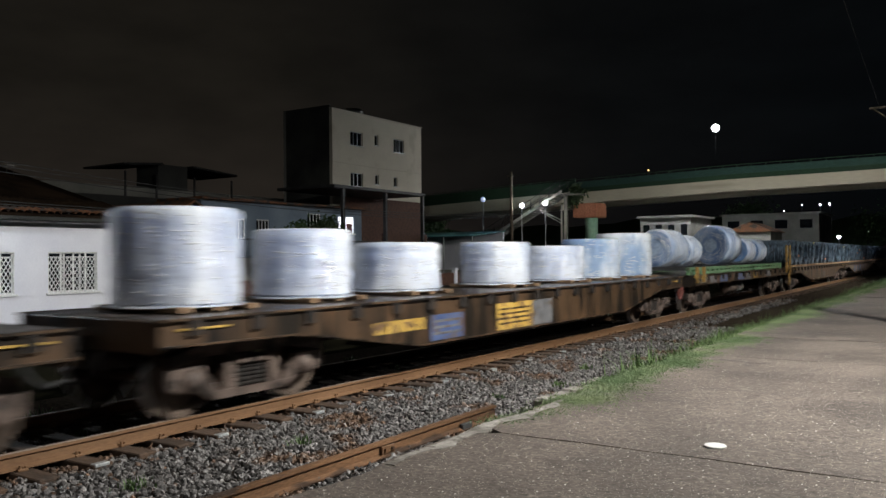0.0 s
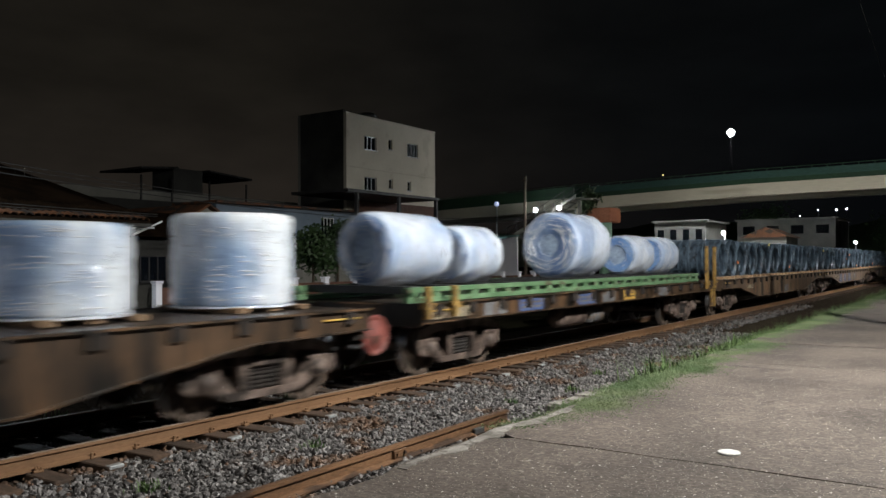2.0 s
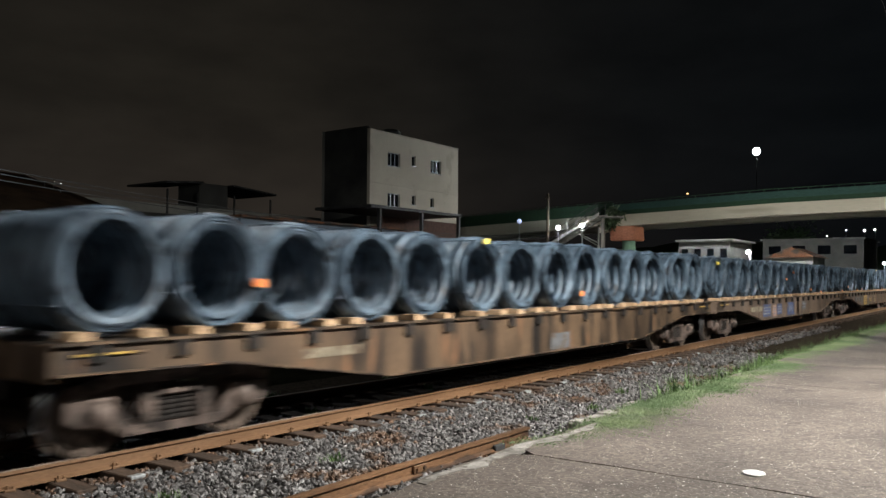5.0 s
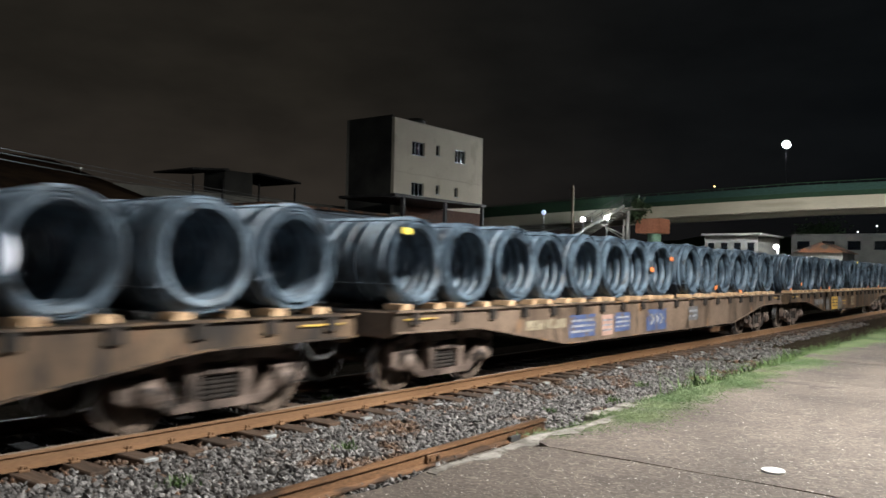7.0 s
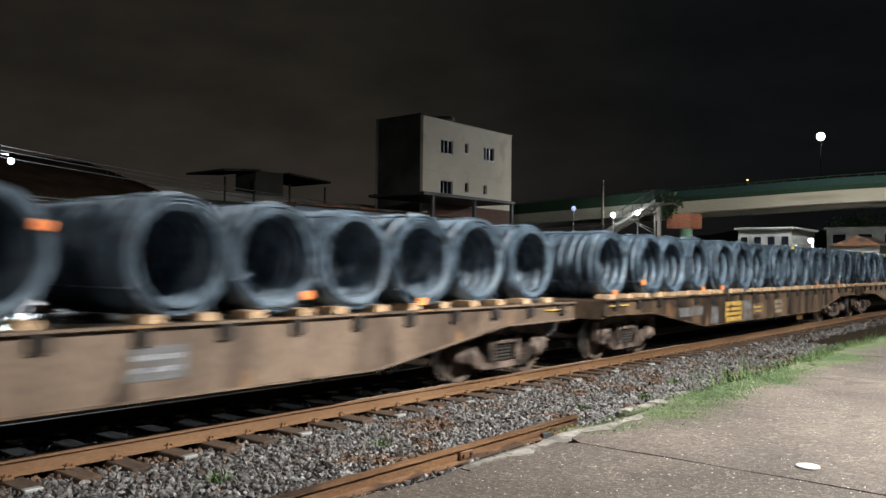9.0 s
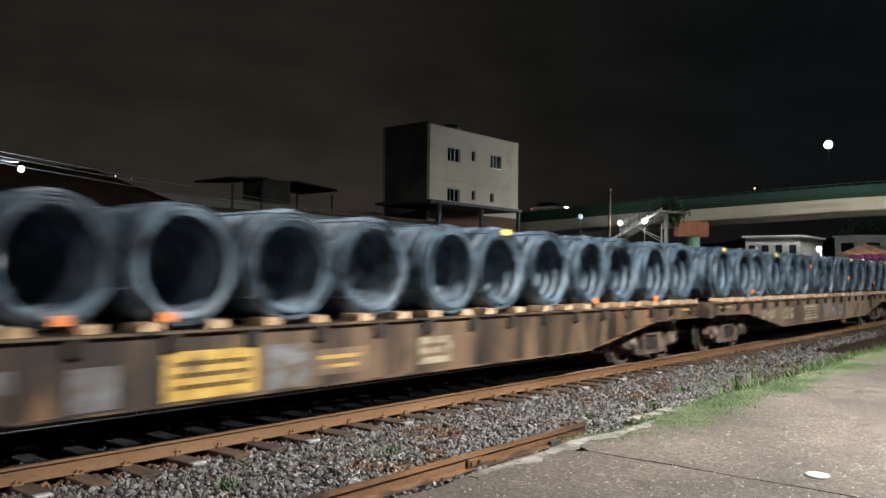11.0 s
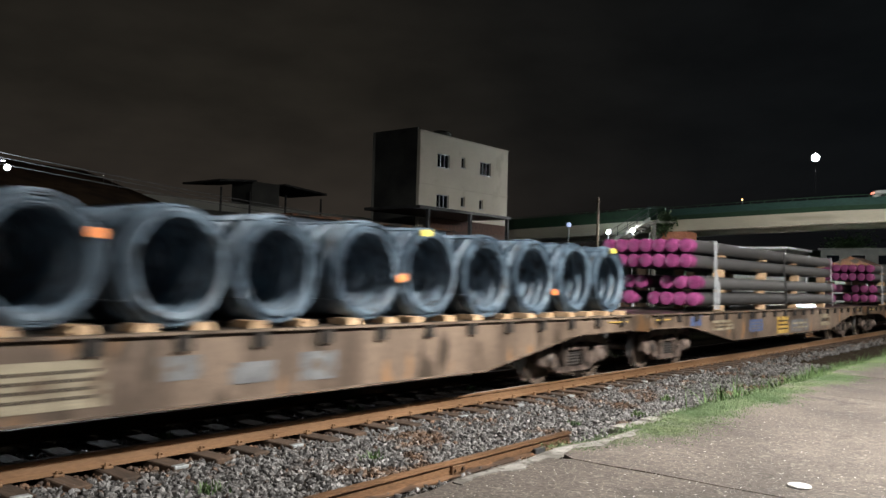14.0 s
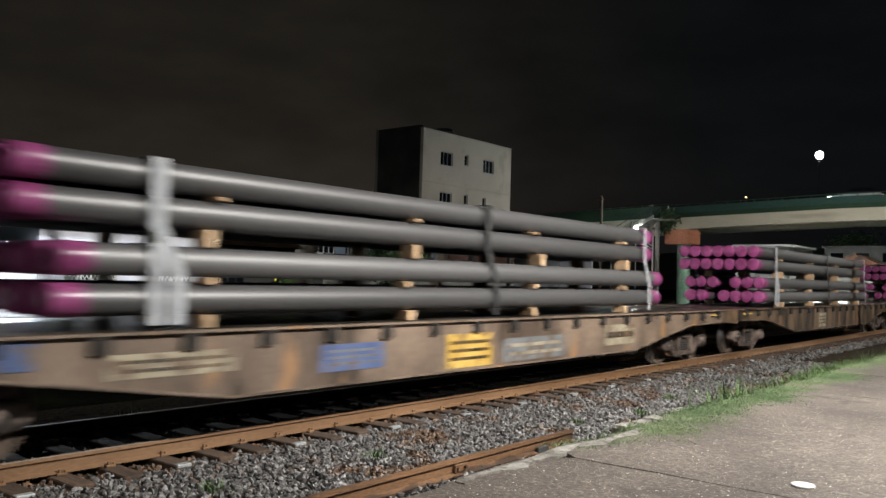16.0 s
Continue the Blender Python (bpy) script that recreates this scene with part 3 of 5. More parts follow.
    return 7.92 * t


def rides(ob, p, x=0.0, z=0.0, rz=0.0):
    """Puts a thing at p metres along the train, to be keyed with it."""
    ob.matrix_basis = pose(TRACK_X + x, p, z, 0, 0, rz)
    RIDERS.append((ob, p, x, z, rz))
    return ob


CACHE = {}


def cached(key, name, build, material, parent, m, label="", smooth=False):
    if key in CACHE:
        o = again(CACHE[key], m, parent)
        if label:
            o["label"] = label
        return o
    CACHE[key] = part(name, build(), material, parent, label, smooth, m)
    return CACHE[key]


def side_frame_mesh():
    b = bmesh.new()
    x0, x1 = -0.07, 0.07
    prism(b, [(-1.3, 0.62), (-1.28, 0.77), (-0.8, 0.885), (0.8, 0.885), (1.28, 0.77), (1.3, 0.62), (0.72, 0.735), (-0.72, 0.735)], x0, x1, "x")
    prism(b, [(-0.62, 0.19), (0.62, 0.19), (0.66, 0.29), (-0.66, 0.29)], x0, x1, "x")
    for s in (1, -1):
        prism(b, [(s * 1.1, 0.46), (s * 1.12, 0.62), (s * 0.9, 0.66), (s * 0.5, 0.285), (s * 0.62, 0.195)], x0 + 0.012, x1 - 0.012, "x")
        prism(b, [(s * 0.30, 0.27), (s * 0.43, 0.27), (s * 0.46, 0.76), (s * 0.30, 0.76)], x0 - 0.01, x1 + 0.01, "x")
        box(b, x0 - 0.03, x1 + 0.03, s * 0.95 - 0.16, s * 0.95 + 0.16, 0.32, 0.64, bevel=0.03)
        prism(b, [(s * 1.14, 0.34), (s * 1.3, 0.42), (s * 1.31, 0.62), (s * 1.12, 0.62)], x0, x1, "x")
    return b


def wheelset_mesh():
    b = bmesh.new()
    rod(b, (-1.08, 0, 0), (1.08, 0, 0), 0.075, n=16)
    for s in (1, -1):
        prof = [(0.10, 0.74), (0.13, 0.72), (0.33, 0.755), (0.40, 0.72), (0.478, 0.725), (0.478, 0.75), (0.455, 0.765), (0.448, 0.862), (0.39, 0.862), (0.35, 0.80), (0.14, 0.83), (0.10, 0.86)]
        lathe(b, [(r, s * h) for r, h in prof], 36, "x")
        for k in range(3):
            a = k * 2.094
            rod(b, (s * 0.79, 0.25 * math.cos(a), 0.25 * math.sin(a)), (s * 0.822, 0.25 * math.cos(a), 0.25 * math.sin(a)), 0.03, n=8)
    return b


def wheelset(parent, y):
    if "wheelset" not in CACHE:
        o = part("wheelset", wheelset_mesh(), "wheel", parent, "worn steel wheels on an axle with bright treads", True, pose(0, y, 0.45))
        o.data.materials.append(M["tread"])
        for f in o.data.polygons:
            c = f.center
            if math.hypot(c.y, c.z) > 0.43 and abs(c.x) > 0.7:
                f.material_index = 1
        CACHE["wheelset"] = o
        return o
    return again(CACHE["wheelset"], pose(0, y, 0.45), parent)


def bogie(parent, y):
    o = new("bogie")
    o.parent, o.matrix_basis = parent, pose(0, y, 0)
    for yy in (-0.95, 0.95):
        wheelset(o, yy)
    for s in (1, -1):
        cached("frame", "side_frame", side_frame_mesh, "cast", o, pose(s * 1.02, 0, 0), "dusty cast steel bogie side frame")

        def spring():
            b = bmesh.new()
            prof = []
            for k in range(5):
                prof += [(0.066, 0.30 + k * 0.056), (0.082, 0.314 + k * 0.056), (0.082, 0.332 + k * 0.056)]
            return lathe(b, prof, 12, "z")
        for yy in (-0.17, 0, 0.17):
            cached("spring", "spring", spring, "under", o, pose(s * 1.02, yy, 0))
        cached("bolster", "bolster_end", lambda: boxed(-0.09, 0.09, -0.25, 0.25, 0.585, 0.685, bevel=0.02), "cast", o, pose(s * 1.04, 0, 0))
        for yy in (-0.95, 0.95):
            cached("cap", "bearing_cap", lambda: lathe(bmesh.new(), [(0.13, -0.03), (0.13, 0.05), (0.09, 0.09), (0.04, 0.10)], 18, "x"), "cast", o, pose(s * 1.10, yy, 0.45, 0, 0, 0 if s > 0 else 180), smooth=True)
    cached("bolster_beam", "bolster", lambda: boxed(-0.92, 0.92, -0.2, 0.2, 0.55, 0.84, bevel=0.02), "under", o, Matrix())
    for s in (1, -1):
        cached("brake_beam", "brake_beam", lambda: boxed(-0.75, 0.75, -0.05, 0.05, 0.30, 0.42, bevel=0.01), "under", o, pose(0, s * 0.42, 0))
    return o


def bars(parent, name, y0, y1, z0, z1, rows, material, seed, x=1.424, fill=0.8):
    """Lettering that cannot be read: rows of short bars."""
    rng = random.Random(seed)
    b = bmesh.new()
    h = (z1 - z0) / rows
    for r in range(rows):
        y = y0
        while y < y1 - 0.03:
            w = min(rng.uniform(0.05, 0.13), y1 - y)
            box(b, x - 0.002, x + 0.002, y, y + w * 0.8, z0 + h * (r + (1 - fill) / 2), z0 + h * (r + (1 + fill) / 2))
            y += w
    ob = part(name, b, material, parent)
    ob["kind"] = "stuff"
    return ob


def wagon(o, side, label, length=19.95, belly=True, pitch=18.5, stakes=20, low=0.48):
    """A bogie flat wagon: o is its first wheel's place along the train, the deck's start lies 0.7 m before it."""
    w = thing("flat_wagon", label, "freight wagon", group="wagons of the freight train")
    a, e = -0.7, length - 0.7
    mid = (a + e) / 2
    part("deck", boxed(-1.34, 1.34, a + 0.05, e - 0.05, 1.17, 1.243), "deck", w, "dark worn steel deck")
    if belly:
        out = [(a, 1.25), (a, 0.93), (1.4, 0.905), (1.75, 0.86), (4.3, low), (pitch - 4.32, low), (pitch - 1.77, 0.86), (pitch - 1.42, 0.905), (e, 0.93), (e, 1.25)]
    else:
        out = [(a, 1.25), (a, 0.92), (e, 0.92), (e, 1.25)]
    for s in (1, -1):
        ob = part("side_sill", prism(bmesh.new(), out, s * 1.36, s * 1.41, "x"), side, w)
        b = bmesh.new()
        low = [p for p in out if p[1] < 1.2]
        for p, q in zip(low, low[1:]):
            prism(b, [(p[0], p[1]), (q[0], q[1]), (q[0], q[1] + 0.022), (p[0], p[1] + 0.022)], s * 1.412, s * 1.455, "x")
        part("lower_flange", b, side, w)
        b = boxed(*((1.412, 1.47) if s > 0 else (-1.47, -1.412)), a, e, 1.222, 1.25)
        part("upper_flange", b, side, w)
        for k in range(stakes):
            y = a + 0.45 + k * (length - 0.9) / (stakes - 1)
            cached("pocket", "stake_pocket", lambda: prism(bmesh.new(), [(-0.085, 0.0), (0.085, 0.0), (0.085, 0.17), (-0.085, 0.17)], 0.002, 0.055, "x"), "under", w, pose(s * 1.41, y, 1.048, 0, 0, 0 if s > 0 else 180), "")
    part("centre_sill", boxed(-0.22, 0.22, a + 0.1, e - 0.1, 0.60 if belly else 0.72, 1.165), "under", w)
    for y in (a + 0.06, e - 0.06):
        part("end_beam", boxed(-1.355, 1.355, y - 0.06, y + 0.06, 0.86, 1.236, bevel=0.015), side, w)
    for y, s in ((a, -1), (e, 1)):
        b = boxed(-0.09, 0.09, min(y, y + s * 0.42), max(y, y + s * 0.42), 0.83, 1.02, bevel=0.02)
        box(b, -0.14, 0.14, min(y + s * 0.32, y + s * 0.53), max(y + s * 0.32, y + s * 0.53), 0.78, 1.07, bevel=0.04)
        part("coupler", b, "under", w, "grimy knuckle coupler")
        b = bmesh.new()
        pts = [(0.35, y, 0.82), (0.38, y + s * 0.15, 0.62), (0.36, y + s * 0.33, 0.52), (0.30, y + s * 0.5, 0.56)]
        for p, q in zip(pts, pts[1:]):
            rod(b, p, q, 0.025, n=8)
        part("brake_hose", b, "black", w)
        b = bmesh.new()
        rod(b, (1.43, y - s * 0.25, 1.12), (1.43, y - s * 0.95, 1.12), 0.016, n=6)
        rod(b, (1.40, y - s * 0.25, 1.12), (1.43, y - s * 0.25, 1.12), 0.016, n=6)
        rod(b, (1.40, y - s * 0.95, 1.12), (1.43, y - s * 0.95, 1.12), 0.016, n=6)
        part("grab_rail", b, "yellow", w, "yellow painted grab rail")
    for k in range(6):
        cached("bearer", "cross_bearer", lambda: boxed(-1.35, 1.35, -0.06, 0.06, 0.95, 1.165), "under", w, pose(0, 3.2 + k * (length - 7.8) / 5, 0))
    b = lathe(bmesh.new(), [(0.05, -0.45), (0.17, -0.40), (0.17, 0.40), (0.05, 0.45)], 18, "y")
    part("air_reservoir", b, "cast", w, "", True, pose(0.55, mid + 1.0, 0.72))
    bogie(w, 0.95)
    bogie(w, pitch - 0.95)
    rides(w, o)
    return w


def marking(w, y0, y1, z0, z1, material, text=None, rows=1, seed=0, frame_only=False):
    if not frame_only:
        part("marking", boxed(1.412, 1.4175, y0, y1, z0, z1), material, w)
    if text:
        pad = (z1 - z0) * (0.0 if frame_only else 0.14)
        bars(w, "lettering", y0 + (y1 - y0) * 0.08, y1 - (y1 - y0) * 0.06, z0 + pad, z1 - pad, rows, text, seed, x=1.419, fill=0.9 if frame_only else 0.42)


def chocks(w, spots):
    for y in spots:
        for s in (1, -1):
            cached("chock", "wooden_chock", lambda: prism(bmesh.new(), [(-0.115, 0), (0.115, 0), (0.095, 0.085), (-0.095, 0.085)], -0.26, 0.08, "x"), "chock", w, pose(s * 1.27, y + random.Random(int(y * 91)).uniform(-0.05, 0.05), 1.252, 0, 0, 0 if s > 0 else 180), "pale wooden chock block")


def wire_coil_mesh(seed, length=2.4):
    """A coil of wire rod: loops heaped side by side round an open eye, each a little out of line."""
    rng = random.Random(seed)
    prof = []
    loops = 26
    half = length / 2
    ro, ri = 0.68, 0.50
    for k in range(loops):
        h = -half + length * (k + 0.5) / loops
        r = ro + rng.uniform(-0.022, 0.014)
        d = length / loops / 2
        prof += [(r - 0.022, h - d), (r, h - d * 0.4), (r, h + d * 0.4)]
    for k in range(5):
        r = ro - 0.02 - (ro - ri - 0.03) * (k + 0.5) / 5
        o = half + rng.uniform(-0.02, 0.03)
        prof += [(r + 0.016, o - 0.02), (r + 0.006, o + 0.012), (r - 0.006, o + 0.012)]
    for k in range(loops - 1, -1, -2):
        h = -half + length * (k + 0.5) / loops
        r = ri + rng.uniform(-0.012, 0.02)
        d = length / loops
        prof += [(r + 0.06, h + d), (r, h + d * 0.4), (r, h - d * 0.4)]
    for k in range(4, -1, -1):
        r = ro - 0.02 - (ro - ri - 0.03) * (k + 0.5) / 5
        o = -half - rng.uniform(-0.02, 0.03)
        prof += [(r - 0.006, o - 0.012), (r + 0.006, o - 0.012), (r + 0.016, o + 0.02)]
    ph = [rng.uniform(0, 6.283) for _ in prof]
    am = [rng.uniform(0.004, 0.013) for _ in prof]
    for i in range(0, len(prof) - 2, 3):
        ph[i + 1] = ph[i + 2] = ph[i]
        am[i + 1] = am[i + 2] = am[i]
    b = lathe(bmesh.new(), prof, 44, "x", True, lambda i, a: am[i] * math.sin(a + ph[i]) + 0.006 * math.sin(3 * a + ph[i] * 2))
    return b


def tie_mesh():
    """A binding wire drawn through the eye and round the outside of a coil."""
    b = bmesh.new()
    for x in (1.245, -1.245):
        rod(b, (x, 0, 0.50), (x, 0, 0.705), 0.009, n=5)
    rod(b, (1.245, 0, 0.705), (-1.245, 0, 0.705), 0.009, n=5)
    return b


COILS = [part("wire_coil", wire_coil_mesh(40 + k, (2.4, 2.32, 2.46)[k]), "wire", smooth=True) for k in range(3)]
COIL_SET = set()


def wire_coil(p, k, tag):
    src = COILS[k % 3]
    if k % 3 in COIL_SET:
        o = new("wire_coil", src.data)
    else:
        o = src
        COIL_SET.add(k % 3)
    rng = random.Random(k * 13 + 5)
    lab = "dark grey wire rod coil lying on a flat wagon"
    for q in range(4):
        cached("tie", "binding_wire", tie_mesh, "wire", o, pose(0, 0, 0, 29 + 90 * q + rng.uniform(-8, 8), 0, 0))
    if tag == "o":
        a = rng.uniform(-2.6, 0.6)
        part("paper_tag", boxed(-0.012, 0.012, -0.085, 0.085, -0.05, 0.05), "orange", o, "orange paper tag", at=pose(1.27, 0.59 * math.cos(a), 0.59 * math.sin(a), rng.uniform(-15, 15), 0, 0))
        lab = "dark grey wire rod coil with an orange tag"
    if tag == "y":
        a = rng.uniform(0.8, 2.6)
        part("paper_tag", boxed(-0.012, 0.012, -0.10, 0.10, -0.045, 0.045), "ylabel", o, "yellow label", at=pose(1.27, 0.6 * math.cos(a), 0.6 * math.sin(a), rng.uniform(-10, 10), 0, 0))
        lab = "dark grey wire rod coil with a yellow label"
    tagged(o, lab, "wire coil", "wire coils on the train")
    return rides(o, p, rng.uniform(-0.06, 0.06), 1.945 + rng.uniform(-0.01, 0.03), rng.uniform(-2.5, 2.5))


def loaded(w, o, spots, tags):
    """Coils at places along the train, with chocks between them."""
    for k, p in enumerate(spots):
        wire_coil(p, int(o) + k, tags[k % len(tags)])
    gaps = []
    for p in spots:
        gaps += [p - 0.36, p + 0.36]
    chocks(w, [g - o for g in gaps])


# wagons, first to last
wagon(-13.75, "sill_dark", "dark rusty bogie flat wagon with an empty deck end", length=19.1, pitch=17.72)

A = wagon(6.35, "sill_dark", "dark rusty flat wagon carrying upright film-wrapped coils", length=19.2, pitch=17.75)
marking(A, 2.92, 4.5, 0.74, 0.95, "yellow", seed=1, text="yellow", frame_only=True)
marking(A, 4.58, 5.56, 0.53, 0.96, "blue", seed=2, text="greyblue", rows=3)
marking(A, 6.78, 8.24, 0.52, 1.03, "yellow", seed=3, text="sill_dark", rows=4)
marking(A, 8.27, 9.16, 0.52, 1.03, "greyblue")
hub = lathe(bmesh.new(), [(0.295, -0.02), (0.31, 0.0), (0.295, 0.02), (0.26, 0.015), (0.24, 0.0), (0.12, 0.03), (0.06, 0.05)], 30, "x")
part("handbrake_wheel", hub, "red", A, "red painted handbrake wheel", True, pose(1.2, 18.9, 0.81))
part("handbrake_bracket", boxed(1.1, 1.19, 18.3, 18.98, 0.77, 0.85, bevel=0.01), "under", A)

B = wagon(26.85, "sill_dark", "short rusty flat wagon with a green coil cradle", length=16.4, belly=False, pitch=14.35, stakes=16)
marking(B, -0.6, 0.95, 0.97, 1.17, "sill", seed=5, text="cream", frame_only=True)
for y0, y1, mt in ((2.5, 3.5, "blue"), (5.15, 6.1, "blue"), (7.8, 8.55, "yellow"), (10.35, 11.1, "greyblue"), (1.2, 2.0, "greyblue"), (6.5, 7.3, "greyblue")):
    marking(B, y0, y1, 0.95, 1.19, mt, seed=int(y0 * 10), text="sill_dark" if mt == "yellow" else "greyblue" if mt == "blue" else None, rows=2)
for y, z0, z1 in ((-0.62, 1.0, 1.52), (0.15, 1.0, 1.52), (14.65, 1.0, 2.36), (15.5, 1.0, 2.36)):
    for s in (1, -1):
        b = boxed(s * 1.475 - 0.05, s * 1.475 + 0.05, y - 0.055, y + 0.055, z0, z1, bevel=0.012)
        box(b, s * 1.475 - 0.07, s * 1.475 + 0.07, y - 0.11, y + 0.11, 1.16, 1.25)
        part("stanchion", b, "ochre", B, "yellow painted steel stanchion")
for y in (15.25, 15.55):
    part("ladder_rail", boxed(1.42, 1.48, y - 0.06, y + 0.06, 0.42, 0.98, bevel=0.01), "ochre", B, "yellow ladder rail under the deck")
part("brake_cylinder", lathe(bmesh.new(), [(0.05, -0.36), (0.17, -0.30), (0.17, 0.25), (0.10, 0.34)], 20, "y"), "greyblue", B, "pale painted brake cylinder", True, pose(1.0, 6.9, 0.62))
part("air_reservoir", lathe(bmesh.new(), [(0.06, -0.7), (0.22, -0.6), (0.22, 0.6), (0.06, 0.7)], 20, "y"), "cast", B, "", True, pose(0.95, 5.6, 0.66))

cradle = thing("coil_cradle", "green painted steel cradle frame on a flat wagon", "cradle")
for s in (1, -1):
    part("lower_beam", boxed(s * 1.22 - 0.06, s * 1.22 + 0.06, -7.65, 7.65, 0.0, 0.09, bevel=0.008), "green", cradle)
    part("upper_beam", boxed(s * 1.22 - 0.06, s * 1.22 + 0.06, -7.65, 7.65, 0.165, 0.25, bevel=0.008), "green", cradle)
    for k in range(26):
        cached("spacer", "spacer_block", lambda: boxed(-0.05, 0.05, -0.12, 0.12, 0.092, 0.163), "green", cradle, pose(s * 1.22, -7.45 + k * 0.596, 0))
for k in range(14):
    cached("cross", "cross_timber", lambda: boxed(-1.15, 1.15, -0.13, 0.13, 0.14, 0.262), "black", cradle, pose(0, -7.3 + k * 1.12, 0), "dark cross timber")
rides(cradle, 33.65, 0, 1.252)


def folds(parent, radius, lo, hi, count, axis, seed, end=None):
    """Thin crinkles of film round a load, short arcs of a slender roll; with end, also short ones across an end face."""
    rng = random.Random(seed)
    vs, fs = [], []
    place = (lambda r, a, h: (r * math.cos(a), r * math.sin(a), h)) if axis == "z" else (lambda r, a, h: (r * math.cos(a), h, r * math.sin(a)))

    def roll(pts, w):
        i0 = len(vs)
        for j, (r, a, h) in enumerate(pts):
            ww = w * (0.35 if j in (0, len(pts) - 1) else 1.0)
            for q in range(6):
                t = q * math.pi / 3
                vs.append(place(r + 0.4 * ww * math.cos(t), a, h + ww * math.sin(t)))
        for j in range(len(pts) - 1):
            for q in range(6):
                fs.append((i0 + j * 6 + q, i0 + j * 6 + (q + 1) % 6, i0 + j * 6 + 6 + (q + 1) % 6, i0 + j * 6 + 6 + q))
    for _ in range(count):
        a, h = rng.uniform(0, 6.283), lo + (hi - lo) * rng.random()
        span, tilt = rng.uniform(0.04, 0.2) / radius, rng.uniform(-0.035, 0.035)
        roll([(radius + rng.uniform(-0.001, 0.003), a + span * j / 5, h + tilt * j / 5) for j in range(6)], rng.uniform(0.006, 0.012))
    if end is not None:
        for _ in range(count):
            a, r = rng.uniform(0, 6.283), radius * rng.uniform(0.5, 0.92)
            span = rng.uniform(0.08, 0.3) / r
            roll([(r - 0.03 * j / 5, a + span * j / 5, end) for j in range(6)], rng.uniform(0.006, 0.011))
    me = bpy.data.meshes.new("film_fold")
    me.from_pydata(vs, [], fs)
    me.polygons.foreach_set("use_smooth", [True] * len(fs))
    me.materials.append(M["fold"])
    ob = new("film_fold", me)
    ob.parent = parent
    ob["label"], ob["kind"] = "bright crinkles in the film", "stuff"
    return ob


def film_coil(p, r, h, k, film="film"):
    """A coil standing on end on skids, wound round with clear film."""
    rng = random.Random(k)
    t = thing("wrapped_coil", "steel coil standing upright in shiny clear film", "coil", group="film-wrapped coils")
    prof = [(0.22, h * 0.55), (0.24, h - 0.03), (0.30, h - 0.005)]
    n = 16
    prof += [(r - 0.05, h), (r - 0.012, h - 0.025)] + [(r + rng.uniform(-0.012, 0.012), h * (1 - (j + 1) / (n + 1))) for j in range(n)] + [(r - 0.01, 0.05), (r - 0.05, 0.02)]
    a0 = rng.uniform(0, 6)
    part("film_wrap", lathe(bmesh.new(), prof, 56, "z", False, lambda i, a: 0.011 * math.sin(7 * a + a0) + 0.008 * math.sin(13 * a + a0 * 2 + i * 0.15) + 0.004 * math.sin(5 * a + i)), film, t, "wrinkled shiny stretch film", True)
    folds(t, r + 0.012, 0.06, h - 0.04, int(230 * h), "z", k + 300)
    for y in (-0.55, 0.0, 0.55):
        part("skid", boxed(-r - 0.02, r + 0.02, y - 0.09, y + 0.09, -0.055, 0.018, bevel=0.008), "timber", t)
    part("base_sheet", lathe(bmesh.new(), [(r + 0.03, 0.0), (r + 0.045, 0.006), (r + 0.01, 0.03), (r - 0.1, 0.034)], 40, "z", False, lambda i, a: 0.02 * math.sin(7 * a + a0) if i < 2 else 0), "film", t, "loose film skirt round the foot")
    rides(t, p, 0, 1.307)


for k, (p, r, h) in enumerate(((7.0, 0.84, 1.28), (9.4, 0.77, 1.06), (11.9, 0.79, 0.88), (15.56, 0.77, 0.93), (18.5, 0.79, 0.87), (20.94, 0.80, 1.07), (23.55, 0.82, 1.28))):
    film_coil(p, r, h, k, "film_blue" if k in (5, 6) else "film")


def lying_coil(p0, p1, r, k, film, ring):
    """A coil on its side with the eye along the wagon, sagging film over it."""
    rng = random.Random(k + 60)
    t = thing("wrapped_coil", "steel coil lying on its side in shiny clear film", "coil", group="film-wrapped coils")
    L = (p1 - p0) / 2
    ri = 0.24
    prof = [(ri, L - 0.1), (ri + 0.02, L - 0.01), (r * 0.6, L + 0.012), (r - 0.17, L), (r - 0.06, L - 0.045), (r - 0.015, L - 0.13)]
    prof += [(r + rng.uniform(-0.004, 0.008), L - 0.22 - (2 * L - 0.44) * j / 7) for j in range(8)]
    prof += [(r - 0.015, -L + 0.13), (r - 0.06, -L + 0.045), (r - 0.17, -L), (r * 0.6, -L - 0.012), (ri + 0.02, -L + 0.01), (ri, -L + 0.1)]
    o = part("film_wrap", lathe(bmesh.new(), prof, 52, "y", True, lambda i, a: 0.010 * math.sin(7 * a + i) + (0.03 if -2.2 < a - 6.283 < -1.2 else 0)), film, t, "wrinkled shiny stretch film", True)
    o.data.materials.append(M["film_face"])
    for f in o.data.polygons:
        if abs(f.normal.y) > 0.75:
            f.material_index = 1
    folds(t, r + 0.008, -L + 0.25, L - 0.25, int(210 * L), "y", k + 400, end=-L - 0.012)
    for e in (-1, 1):
        part("end_film", lathe(bmesh.new(), [(0.005, e * (L - 0.05)), (ri + 0.03, e * (L - 0.022))], 30, "y"), "film_end", t, "dull film stretched over the eye", True)
    if ring:
        part("core_ring", lathe(bmesh.new(), [(0.27, -L - 0.018), (r * ring, -L - 0.022), (r * ring, -L - 0.012), (0.27, -L - 0.01)], 36, "y", True), "paper_blue", t, "blue paper ring round the eye", True)
    rides(t, (p0 + p1) / 2, 0, 1.515 + r)


